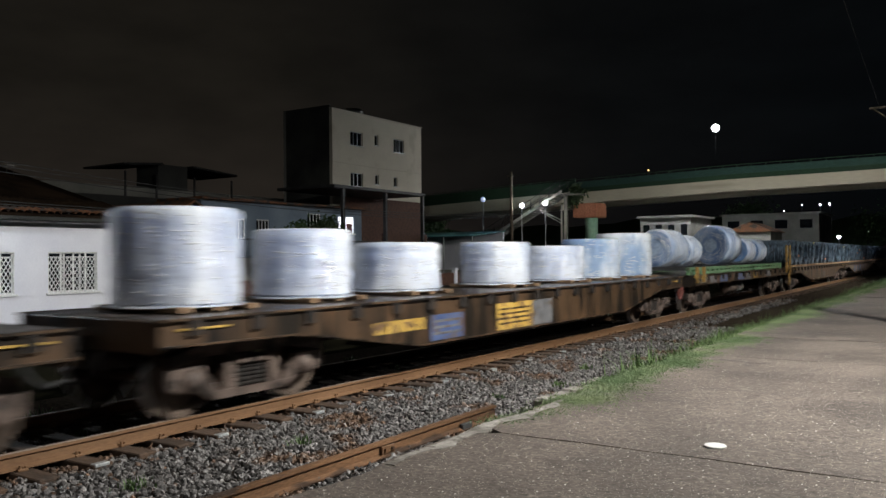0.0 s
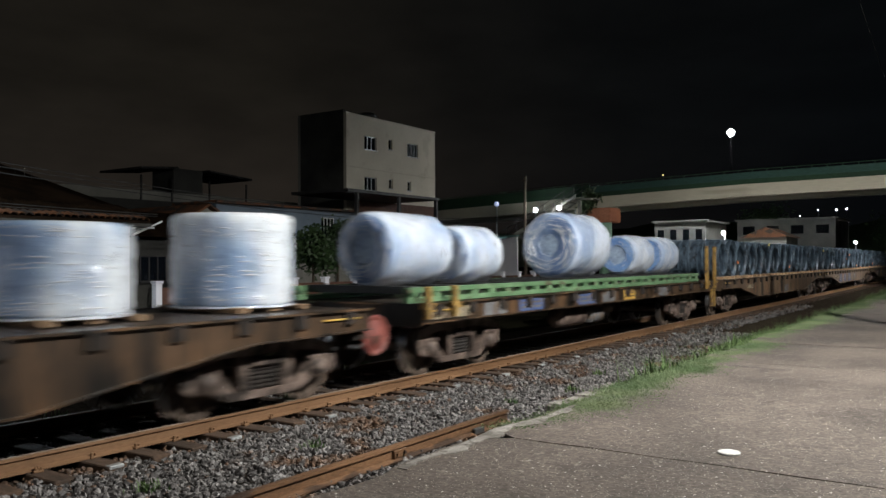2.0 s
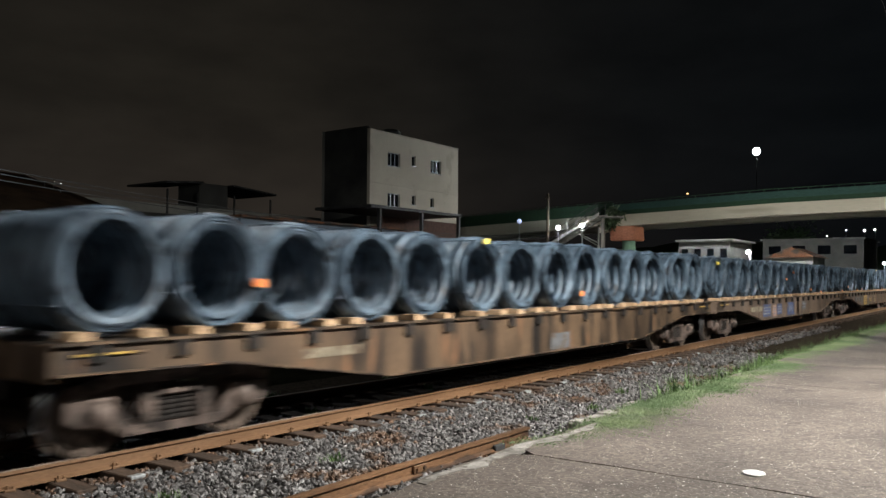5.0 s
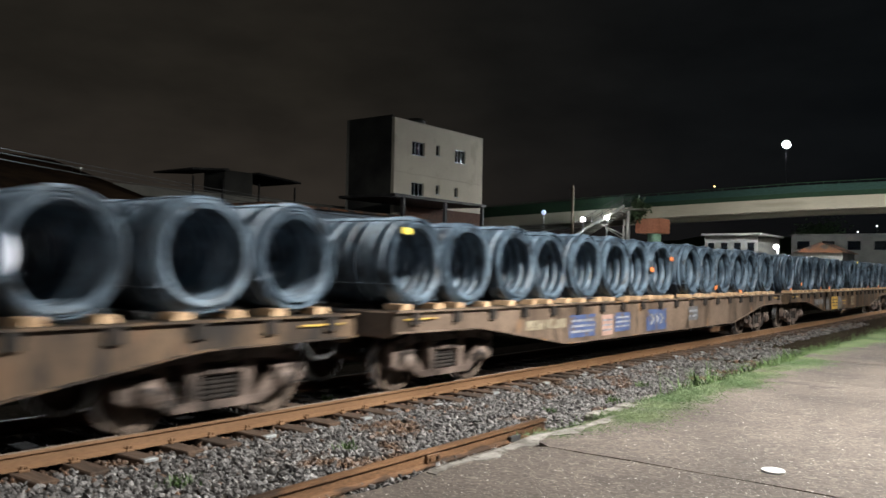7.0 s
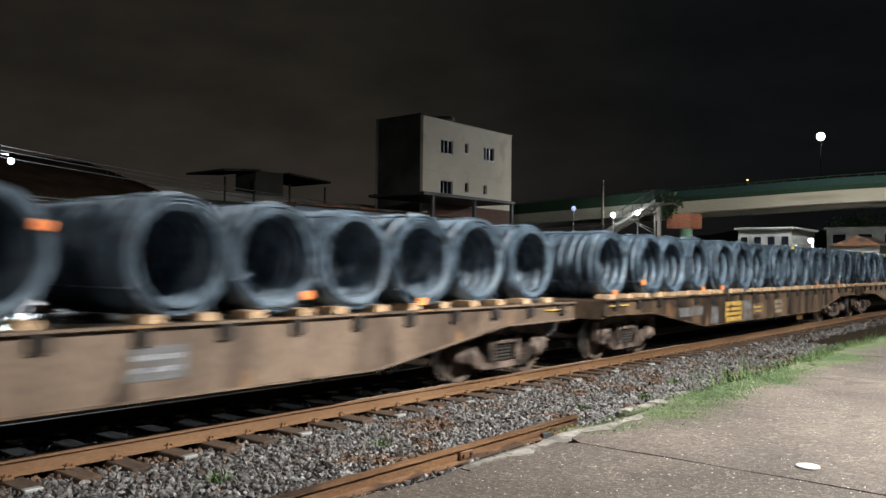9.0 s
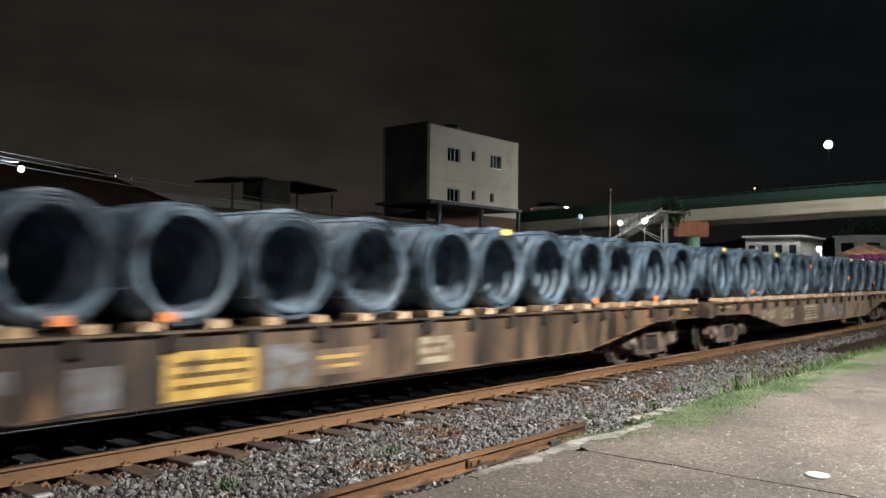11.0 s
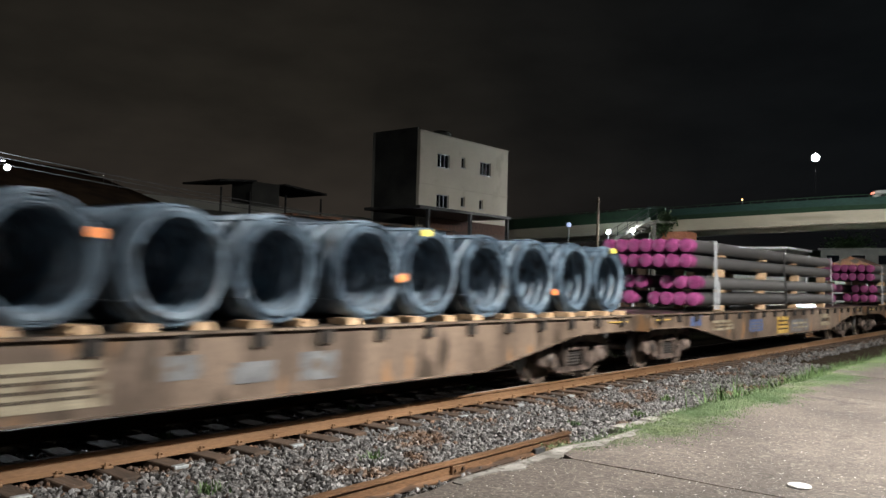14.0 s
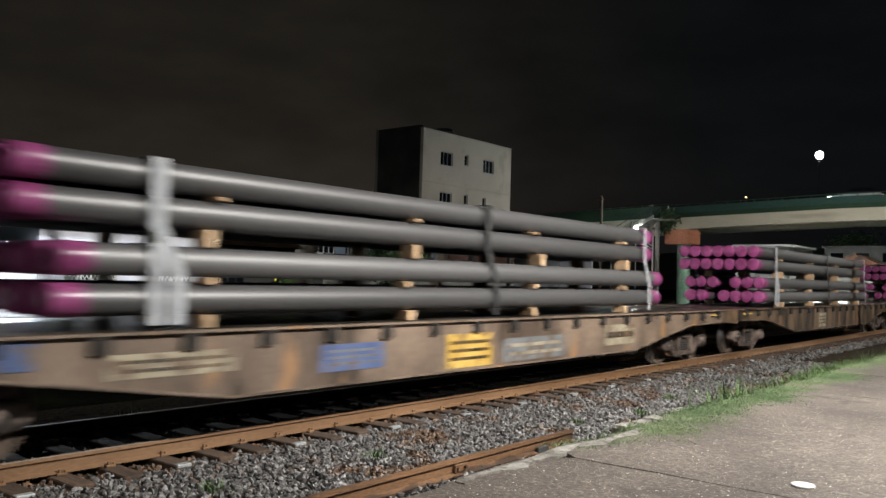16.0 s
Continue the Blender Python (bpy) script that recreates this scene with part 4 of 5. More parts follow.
for k, (p0, p1, r, film, ring) in enumerate(((26.4, 28.36, 0.64, "film_lying", 0), (28.88, 30.36, 0.56, "film_lying", 0), (33.4, 35.55, 0.80, "film_lying", 0), (37.75, 39.45, 0.57, "film_lying", 0.86), (40.0, 41.75, 0.57, "film_lying", 0.86))):
    lying_coil(p0, p1, r, k, film, ring)

C = wagon(44.3, "sill", "rusty brown flat wagon loaded with wire coils", length=19.75, pitch=18.12)
marking(C, 2.46, 3.78, 0.85, 0.99, "sill", "cream", 1, 8, True)
marking(C, 9.2, 10.0, 0.52, 0.83, "greyblue")
loaded(C, 44.3, [44.35, 45.74, 47.06, 48.38, 49.76, 51.5, 52.82, 54.16, 55.48, 56.82, 58.2, 59.57, 61.1, 62.45], ".o...y..o.....")

D = wagon(64.85, "sill_grey", "dusty brown flat wagon with painted panels and wire coils")
marking(D, 2.7, 4.39, 0.79, 0.98, "sill", "cream", 1, 21, True)
for y0, y1, z0, z1, mt, tx, rows in ((4.42, 5.5, 0.58, 1.02, "blue", "faded", 3), (5.8, 6.29, 0.56, 0.98, "pink", "faded", 3), (6.4, 7.15, 0.61, 1.01, "blue", "faded", 3), (8.05, 9.2, 0.54, 1.03, "blue", "cream", 1), (10.64, 11.3, 0.68, 1.03, "greyblue", "faded", 2)):
    marking(D, y0, y1, z0, z1, mt, None if mt == "blue" and rows == 1 else tx, rows, int(y0 * 7))
b = bmesh.new()
for k in range(3):
    y = 8.22 + k * 0.27
    prism(b, [(y, 0.68), (y + 0.12, 0.68), (y + 0.27, 0.80), (y + 0.12, 0.92), (y, 0.92), (y + 0.14, 0.80)], 1.419, 1.423, "x")
part("arrow_sign", b, "faded", D, "pale chevron arrows")
loaded(D, 64.85, [64.9, 66.2, 67.66, 69.0, 70.26, 71.6, 72.92, 74.22, 76.12, 77.5, 78.82, 80.16, 81.6, 83.0], "y.....oo.o.o..")

E_ = wagon(85.94, "sill", "rusty brown flat wagon with a yellow emblem and wire coils")
for y0, y1, z0, z1, mt, tx, rows in ((4.71, 5.19, 0.52, 0.94, "greyblue", None, 1), (5.69, 6.83, 0.52, 1.03, "yellow", "sill_dark", 3), (6.97, 7.62, 0.52, 1.03, "greyblue", None, 1), (7.7, 8.58, 0.61, 0.93, "sill_grey", "yellow", 2), (9.6, 10.3, 0.6, 0.98, "cream", "sill", 2)):
    marking(E_, y0, y1, z0, z1, mt, tx, rows, int(y0 * 9))
marking(E_, 2.7, 4.3, 0.75, 0.98, "sill", "greyblue", 1, 31, True)
loaded(E_, 85.94, [86.1, 87.6, 89.0, 90.56, 91.92, 93.4, 94.9, 96.32, 97.7, 99.25, 100.6, 102.0, 103.45, 104.88], "oo.oo...y.o.o.")

F_ = wagon(107.0, "sill_grey", "dusty brown flat wagon loaded with wire coils", low=0.45)
for y0, y1, z0, z1, mt, tx, rows in ((6.5, 7.95, 0.56, 1.02, "cream", "sill", 4), (8.5, 9.0, 0.74, 1.0, "greyblue", None, 1), (9.4, 10.0, 0.64, 0.88, "greyblue", None, 1), (10.4, 11.0, 0.6, 0.95, "greyblue", None, 1)):
    marking(F_, y0, y1, z0, z1, mt, tx, rows, int(y0 * 9))
marking(F_, 2.44, 3.8, 0.71, 0.97, "sill", "cream", 2, 41, True)
marking(F_, 4.3, 5.45, 0.66, 0.99, "sill", "cream", 2, 42, True)
loaded(F_, 107.0, [107.35, 108.78, 110.09, 111.48, 112.98, 114.36, 115.75, 117.18, 118.7, 119.98, 121.45, 122.9, 124.25, 125.66], "yo.y.o..oy.o.y")

# pipe wagons
PIPE_R = 0.165


def pipe(p0, p1, x, z, seed):
    rng = random.Random(seed)
    L = p1 - p0
    key = "pipe%.1f" % L
    if key not in CACHE:
        CACHE[key] = part("steel_pipe", lathe(bmesh.new(), [(PIPE_R, -L / 2), (PIPE_R, L / 2), (PIPE_R - 0.012, L / 2), (PIPE_R - 0.012, -L / 2)], 20, "y", True), "steelpipe", smooth=True)
        o = CACHE[key]
    else:
        o = new("steel_pipe", CACHE[key].data)
    tagged(o, "long grey steel pipe with magenta end caps", "pipe", "stacked steel pipes")
    for s in (-1, 1):
        cached("endcap", "end_cap", lambda: lathe(bmesh.new(), [(0.03, -0.03), (PIPE_R - 0.03, -0.03), (PIPE_R + 0.004, -0.012), (PIPE_R + 0.007, 0.0), (PIPE_R + 0.007, 0.32), (PIPE_R + 0.001, 0.325)], 20, "y"), "purple", o, pose(0, s * L / 2, 0, 0, 0, 0 if s < 0 else 180), "magenta plastic end cap", True)
    rides(o, (p0 + p1) / 2 + rng.uniform(-0.03, 0.03), x, z)


def pipe_load(o, start, length, seed):
    rng = random.Random(seed)
    rows = (1.56, 1.975, 2.505, 2.885)
    last = 1.25
    for r, z in enumerate(rows):
        ahead = 0.0 if r < 2 else -0.42
        for k in range(7):
            if (r == 1 and k == 3) or (r == 0 and k == 4):
                continue
            x = 1.07 - k * 0.347 + (-0.04 if r > 1 else 0)
            pipe(start + ahead, start + ahead + length, x, z, seed * 100 + r * 10 + k)
        for j in range(4):
            y = start + 1.75 + j * (length - 3.4) / 3
            h = z - PIPE_R - last
            if h > 0.01:
                shift = rng.uniform(-0.1, 0.1)
                for x in (1.08, 0.0, -1.08):
                    d = tagged(part("dunnage_block", boxed(-0.14, 0.14, -0.06, 0.06, 0.001, h - 0.002, bevel=0.008), "chock"), "pale squared wood block between layers of pipes", "wood block", "pipe dunnage")
                    rides(d, y + shift + rng.uniform(-0.03, 0.03), x, last)
        last = z + PIPE_R
    for y, mt, wd in ((1.28, "strap", 0.08), (length * 0.53, "black", 0.06), (length - 0.6, "strap", 0.05)):
        b = bmesh.new()
        top, bot, xo = 3.056, 1.30, 1.245
        lean = -0.26
        for x in (xo, -xo):
            va = [b.verts.new((x + s, yy + (lean if z > 2 else 0), z)) for z in (bot, 1.85, 2.35, top) for s in (0, 0.008) for yy in (-wd, wd)]
            for q in range(3):
                i = q * 4
                for f in ((0, 1, 5, 4), (2, 3, 7, 6), (0, 2, 6, 4), (1, 3, 7, 5)):
                    b.faces.new([va[i + j] for j in f])
        box(b, -xo, xo, -wd + lean, wd + lean, top, top + 0.008)
        bmesh.ops.recalc_face_normals(b, faces=b.faces)
        lab = "white lashing strap round stacked pipes" if mt == "strap" else "black lashing strap round stacked pipes"
        rides(tagged(part("lashing_strap", b, mt), lab, "strap", "pipe lashings"), start + y)


    b = boxed(1.247, 1.256, -0.07, 0.07, 1.30, 2.16)
    box(b, -1.256, -1.247, -0.07, 0.07, 1.30, 2.16)
    box(b, -1.247, 1.247, -0.07, 0.07, 2.152, 2.16)
    rides(tagged(part("lashing_strap", b, "strap"), "short white lashing strap round the lower pipes", "strap", "pipe lashings"), start + 1.03)


H_ = wagon(127.92, "sill_grey", "rusty brown flat wagon carrying stacked steel pipes")
for y0, y1, z0, z1, mt, tx, rows in ((1.45, 2.15, 0.93, 1.2, "blue", None, 1), (2.85, 4.35, 0.78, 1.03, "cream", "sill", 2), (5.6, 6.73, 0.66, 1.0, "blue", "greyblue", 3), (8.06, 9.2, 0.53, 1.04, "yellow", "sill_dark", 3), (9.5, 11.4, 0.54, 0.92, "greyblue", "cream", 2), (12.9, 14.2, 0.64, 1.04, "cream", "sill", 1)):
    marking(H_, y0, y1, z0, z1, mt, tx, rows, int(y0 * 9))
pipe_load(127.92, 130.33, 13.4, 1)
I_ = wagon(149.0, "sill", "rusty flat wagon carrying stacked steel pipes")
marking(I_, 7.0, 7.9, 0.56, 1.02, "cream", "sill", 3, 77)
pipe_load(149.0, 150.85, 13.4, 2)
J_ = wagon(170.05, "sill_grey", "dusty flat wagon carrying stacked steel pipes")
pipe_load(170.05, 172.3, 13.4, 3)

# ---- sky and distance ----
sky = bpy.data.materials.new("night_sky")
sky.use_nodes = True
n, l = sky.node_tree.nodes, sky.node_tree.links
n.clear()
outp, em, tc, sep = n.new("ShaderNodeOutputMaterial"), n.new("ShaderNodeEmission"), n.new("ShaderNodeTexCoord"), n.new("ShaderNodeSeparateXYZ")
l.new(em.outputs[0], outp.inputs[0])
l.new(tc.outputs["Object"], sep.inputs[0])


def node_ramp(src, *stops):
    r = n.new("ShaderNodeValToRGB")
    while len(r.color_ramp.elements) < len(stops):
        r.color_ramp.elements.new(0.5)
    for e, (pos, c) in zip(r.color_ramp.elements, stops):
        e.position, e.color = pos, (*c, 1)
    l.new(src, r.inputs[0])
    return r.outputs[0]


def mixed(fac, a, b, mode="MIX"):
    m = n.new("ShaderNodeMix")
    m.data_type, m.blend_type = "RGBA", mode
    if fac is None:
        m.inputs[0].default_value = 1.0
    else:
        l.new(fac, m.inputs[0])
    l.new(a, m.inputs[6])
    l.new(b, m.inputs[7])
    return m.outputs[2]


def scaled(src, lo, hi):
    r = n.new("ShaderNodeMapRange")
    r.inputs["From Min"].default_value, r.inputs["From Max"].default_value = lo, hi
    l.new(src, r.inputs[0])
    return r.outputs[0]


side = scaled(sep.outputs["X"], -950, 0)
up = scaled(sep.outputs["Z"], 0, 700)
west = node_ramp(up, (0.0, (0.024, 0.019, 0.016)), (0.14, (0.016, 0.0132, 0.0108)), (0.40, (0.0095, 0.0083, 0.0066)), (1.0, (0.006, 0.0054, 0.0045)))
east = node_ramp(up, (0.0, (0.0012, 0.0017, 0.0023)), (0.3, (0.0017, 0.0023, 0.0029)), (1.0, (0.0023, 0.0026, 0.0028)))
base = mixed(node_ramp(side, (0.03, (0, 0, 0)), (0.27, (0.6, 0.6, 0.6)), (0.5, (0.86, 0.86, 0.86)), (0.95, (1, 1, 1))), west, east)
nt = n.new("ShaderNodeTexNoise")
nt.inputs["Scale"].default_value, nt.inputs["Detail"].default_value = 0.006, 5
mp = n.new("ShaderNodeMapping")
mp.inputs["Scale"].default_value = (1, 1, 2.6)
l.new(tc.outputs["Object"], mp.inputs[0])
l.new(mp.outputs[0], nt.inputs["Vector"])
cloud = node_ramp(nt.outputs[0], (0.35, (0.84, 0.84, 0.84)), (0.68, (1.16, 1.15, 1.13)))
l.new(mixed(None, base, cloud, "MULTIPLY"), em.inputs[0])
b = bmesh.new()
bmesh.ops.create_uvsphere(b, u_segments=48, v_segments=24, radius=1300)
bmesh.ops.reverse_faces(b, faces=b.faces)
tagged(part("backdrop", b, sky, smooth=True), "dark brown night sky with low clouds", "sky", kind="structure")

b = bmesh.new()
rng = random.Random(5)
for x0, x1, y, h in ((-330, 110, 340, 17), (-420, -110, 300, 12), (-600, -160, 180, 14)):
    k = 40
    prev = None
    for i in range(k + 1):
        x = x0 + (x1 - x0) * i / k
        z = h * (0.55 + 0.45 * math.sin(math.pi * i / k)) + rng.uniform(-1.5, 1.5)
        col = [b.verts.new((x, y - 40, -0.3)), b.verts.new((x, y, z)), b.verts.new((x, y + 60, -0.3))]
        if prev:
            for j in range(2):
                b.faces.new((prev[j], col[j], col[j + 1], prev[j + 1]))
        prev = col
tagged(part("hillside", b, "leaf"), "dark wooded hillside beyond the town", "hill", kind="structure")


def bulb_at(parent, at, r, material="bulb", name="bulb"):
    return part(name, lathe(bmesh.new(), [(r * math.sin(a), -r * math.cos(a)) for a in [0.15 + 2.84 * i / 10 for i in range(11)]], 18, "z"), material, parent, "", True, pose(*at))


for x, y, z, r in ((-50, 312, 19.6, 0.7), (-44.0, 312, 19.4, 1.1), (-40.8, 312, 19.6, 0.9), (-56, 312, 17.6, 0.5), (-29, 312, 9.4, 0.5)):
    t = thing("hill_lamp", "small white street lamp far off on the hillside", "street lamp", group="lamps on the hillside")
    bulb_at(t, (x, y, z), r * 0.24)
    part("pole", rod(bmesh.new(), (x, y + 0.6, z - 9), (x, y + 0.6, z), 0.1, n=6), "dark", t)

# ---- the overpass ----
OX = [-110, -75, -48.4, -29, -17, -5.4, 20, 60]
OY = [80, 75, 71.2, 70.6, 71.6, 73, 77, 84]
OZ = [3.6, 5.2, 6.30, 6.95, 7.40, 7.64, 7.7, 7.0]
over = lambda x: (float(np.interp(x, OX, OY)), float(np.interp(x, OX, OZ)))


def loft(profile, xs):
    """A cross-section (depth behind the front, height) carried along the overpass."""
    b = bmesh.new()
    prev = None
    for x in xs:
        y, z = over(x)
        ring = [b.verts.new((x, y + v, z + h)) for v, h in profile]
        if prev:
            for i in range(len(ring)):
                j = (i + 1) % len(ring)
                b.faces.new((prev[i], prev[j], ring[j], ring[i]))
        else:
            b.faces.new(ring)
        prev = ring
    b.faces.new(prev[::-1])
    bmesh.ops.recalc_face_normals(b, faces=b.faces)
    return b


overpass = thing("overpass", "concrete road overpass with a green parapet over the tracks", "overpass")
spans = [[-110, -92, -75, -60, -48.4, -40, -31.2], [-31.05, -24, -17, -11, -5.4, 4, 12, 20, 40, 60]]
for xs, (g0, g1, d1, p1, h1) in zip(spans, ((0.05, 1.15, 1.48, 2.25, 2.42), (0.0, 1.05, 1.45, 2.05, 2.3))):
    part("girder", loft([(0, g0), (0, g1), (0.9, g1), (0.9, g0)], xs), "beam", overpass, "cream concrete edge girder")
    part("girder", loft([(6.6, g0), (6.6, g1), (7.5, g1), (7.5, g0)], xs), "beam", overpass, "cream concrete edge girder")
    part("deck_slab", loft([(-0.16, g1 + 0.005), (-0.16, d1), (7.7, d1), (7.7, g1 + 0.005)], xs), "parapet", overpass, "green painted deck edge")
    part("parapet", loft([(-0.13, d1 + 0.004), (-0.13, p1), (0.06, p1), (0.06, d1 + 0.004)], xs), "teal_rail" if g0 == 0 else "parapet", overpass, "green painted parapet")
    part("parapet", loft([(7.4, d1 + 0.004), (7.4, p1), (7.6, p1), (7.6, d1 + 0.004)], xs), "teal_rail", overpass, "green painted parapet")
    part("road_surface", loft([(0.1, d1 + 0.004), (0.1, d1 + 0.3), (7.3, d1 + 0.3), (7.3, d1 + 0.004)], xs), "asphalt", overpass, "dark asphalt road")
    part("hand_rail", loft([(-0.04, h1 - 0.05), (-0.04, h1), (0.0, h1), (0.0, h1 - 0.05)], xs), "parapet", overpass, "green hand rail")
rp = None
for k in range(60):
    x = -58 + k * 1.15
    y, z = over(x)
    if rp is None:
        rp = part("rail_post", boxed(-0.03, 0.03, -0.03, 0.03, 0, 0.21), "parapet", overpass, at=pose(x, y - 0.03, z + (2.245 if x < -31.1 else 2.045)))
    else:
        again(rp, pose(x, y - 0.03, z + (2.245 if x < -31.1 else 2.045)))
y, z = over(-30.2)
part("pier_cap", prism(bmesh.new(), [(-31.45, z - 0.02), (-29.1, z - 0.02), (-29.1, z - 1.28), (-29.2, z - 1.38), (-31.35, z - 1.38), (-31.45, z - 1.28)], y - 0.1, y + 2.4), "terracotta", overpass, "terracotta painted pier cap")
part("pier_column", lathe(bmesh.new(), [(0.62, -0.3), (0.62, z - 1.36)], 24, "z"), "paintgreen", overpass, "mint green pier column", True, pose(-30.1, y + 1.1, 0))
part("pier_column", lathe(bmesh.new(), [(0.62, -0.3), (0.62, z - 1.36)], 24, "z"), "paintgreen", overpass, "mint green pier column", True, pose(-32.1, y + 5.8, 0))
for px in (-62, 14):
    y, z = over(px)
    part("pier_column", boxed(px - 0.9, px + 0.9, y + 0.5, y + 7, -0.3, z - 0.01), "beam", overpass)

ol = thing("overpass_lamp", "tall street lamp lit bluish white on the overpass", "street lamp")
y, z = over(-19.3)
b = rod(bmesh.new(), (-20.0, 78, z + 1.7), (-20.0, 78, 13.66), 0.035, 0.02)
part("pole", b, "soot", ol)
bulb_at(ol, (-20.0, 78, 14.0), 0.35)

# stair up to the overpass, lit by two lamps
stair = thing("overpass_stair", "lit concrete stair with railings up to the overpass", "stair")
st = None
for k in range(33):
    x, z = -42.5 + k * 0.335, 1.95 + k * 0.18
    if st is None:
        st = part("step", boxed(-0.18, 0.20, -0.85, 0.85, -0.16, 0.0), "wall_grey", stair, at=pose(x, 68.6, z))
    else:
        again(st, pose(x, 68.6, z))
for yy in (67.68, 69.52):
    b = bmesh.new()
    prism(b, [(-42.8, 1.55), (-31.3, 7.72), (-31.3, 8.02), (-42.8, 1.9)], yy - 0.06, yy + 0.06)
    part("stringer", b, "wall_grey", stair)
    b = rod(bmesh.new(), (-42.6, yy, 2.95), (-31.4, yy, 8.95), 0.035, n=8)
    rod(b, (-42.6, yy, 2.5), (-31.4, yy, 8.5), 0.025, n=8)
    part("hand_rail", b, "dark", stair)
    post = None
    for k in range(12):
        x = -42.5 + k * 1.0
        z = 2.0 + k * 0.537
        if post is None:
            post = part("rail_post", rod(bmesh.new(), (0, 0, 0), (0, 0, 0.98), 0.03, n=6), "dark", stair, at=pose(x, yy, z))
        else:
            again(post, pose(x, yy, z))
part("landing", boxed(-31.3, -29.9, 68.6, 70.4, 7.6, 7.72), "wall_grey", stair)
part("landing_pillar", boxed(-31.9, -31.6, 69.4, 69.7, -0.3, 7.54), "wall_grey", stair)
b = rod(bmesh.new(), (-31.2, 67.4, 5.2), (-33.4, 67.4, 6.2), 0.05, n=8)
rod(b, (-31.2, 67.4, 4.9), (-33.0, 67.4, 5.9), 0.04, n=8)
rod(b, (-31.2, 67.4, -0.3), (-31.2, 67.4, 6.6), 0.09, n=8)
part("brace", b, "wall_side", stair, "white painted steel brace")
for x, z in ((-35.2, 6.72), (-32.75, 6.83)):
    t = thing("stair_lamp", "lit lamp on a post beside the stair", "street lamp", group="lamps by the stair")
    part("pole", rod(bmesh.new(), (x, 67.2, -0.3), (x, 67.2, z - 0.1), 0.05, n=8), "zinc", t)
    bulb_at(t, (x, 67.2, z), 0.2)
t = thing("globe_lamp", "dim bluish globe lamp on a slim post", "street lamp")
part("pole", rod(bmesh.new(), (-39.6, 67.5, -0.3), (-39.6, 67.5, 7.3), 0.06, n=8), "zinc", t)
bulb_at(t, (-39.6, 67.5, 7.5), 0.24, "bulb_dim", "globe")
t = thing("utility_pole", "dark timber utility pole near the overpass", "utility pole")
part("pole", rod(bmesh.new(), (-36.2, 67, -0.3), (-36.2, 67, 9.95), 0.17, 0.13, n=10), "bark", t)
part("cross_arm", boxed(-36.5, -35.9, 66.8, 66.87, 9.5, 9.6), "bark", t)
for x, y, z, r, w in ((-17.6, 66, 4.1, 0.17, 0.12), (-16.9, 129, 4.1, 0.22, 0.1), (-16.0, 131, 4.4, 0.22, 0.1)):
    t = thing("street_lamp", "bright white street lamp on a post", "street lamp", group="street lamps")
    part("pole", rod(bmesh.new(), (x, y + 0.4, -0.3), (x, y + 0.4, z), 0.07, n=8), "zinc", t)
    bulb_at(t, (x, y, z), r)
part("bracket", rod(bmesh.new(), (x, y + 0.4, z), (x, y, z), 0.03, n=6), "zinc", t)
y, z = over(-24.2)
t = thing("warning_light", "small amber light on the overpass parapet", "light")
bulb_at(t, (-24.2, y - 0.02, z + 2.5), 0.06, "amber")
part("bracket", boxed(-24.24, -24.16, y - 0.05, y + 0.03, z + 2.052, z + 2.45), "dark", t)


def foliage(name, label, category, trunk, centre, size, leaves, seed, leafmat="leaf", leaf=0.12, fruit=0):
    """A small tree or bush: trunk with limbs and a crown of many single leaves in clumps."""
    rng = random.Random(seed)
    t = thing(name, label, category)
    c = Vector(centre)
    b = rod(bmesh.new(), trunk, tuple(c), 0.07 * max(size) + 0.02, 0.03, n=8)
    clumps = []
    for k in range(9):
        d = Vector((rng.gauss(0, 1), rng.gauss(0, 1), rng.gauss(0.2, 1))).normalized()
        p = c + Vector((d.x * size[0], d.y * size[1], d.z * size[2])) * rng.uniform(0.45, 0.85)
        clumps.append(p)
        rod(b, tuple(c - Vector((0, 0, size[2] * 0.4))), tuple(p), 0.03, 0.01, n=5)
    part("trunk", b, "bark", t)
    vs, fs = [], []
    for _ in range(leaves):
        p = rng.choice(clumps) + Vector([rng.gauss(0, s * 0.27) for s in size])
        u = Vector((rng.gauss(0, 1), rng.gauss(0, 1), rng.gauss(0, 0.6))).normalized() * leaf * rng.uniform(0.6, 1.3)
        v = u.orthogonal().normalized() * leaf * 0.35
        i = len(vs)
        vs += [tuple(p), tuple(p + u * 0.5 + v), tuple(p + u), tuple(p + u * 0.5 - v)]
        fs.append((i, i + 1, i + 2, i + 3))
    me = bpy.data.meshes.new("crown")
    me.from_pydata(vs, [], fs)
    me.materials.append(M[leafmat])
    new("crown", me).parent = t
    for k in range(fruit):
        p = rng.choice(clumps) + Vector([rng.gauss(0, s * 0.3) for s in size])
        part("fruit", lathe(bmesh.new(), [(0.01, -0.05), (0.045, -0.02), (0.045, 0.02), (0.01, 0.05)], 8, "z"), "ylabel", t, at=pose(*p))
    return t


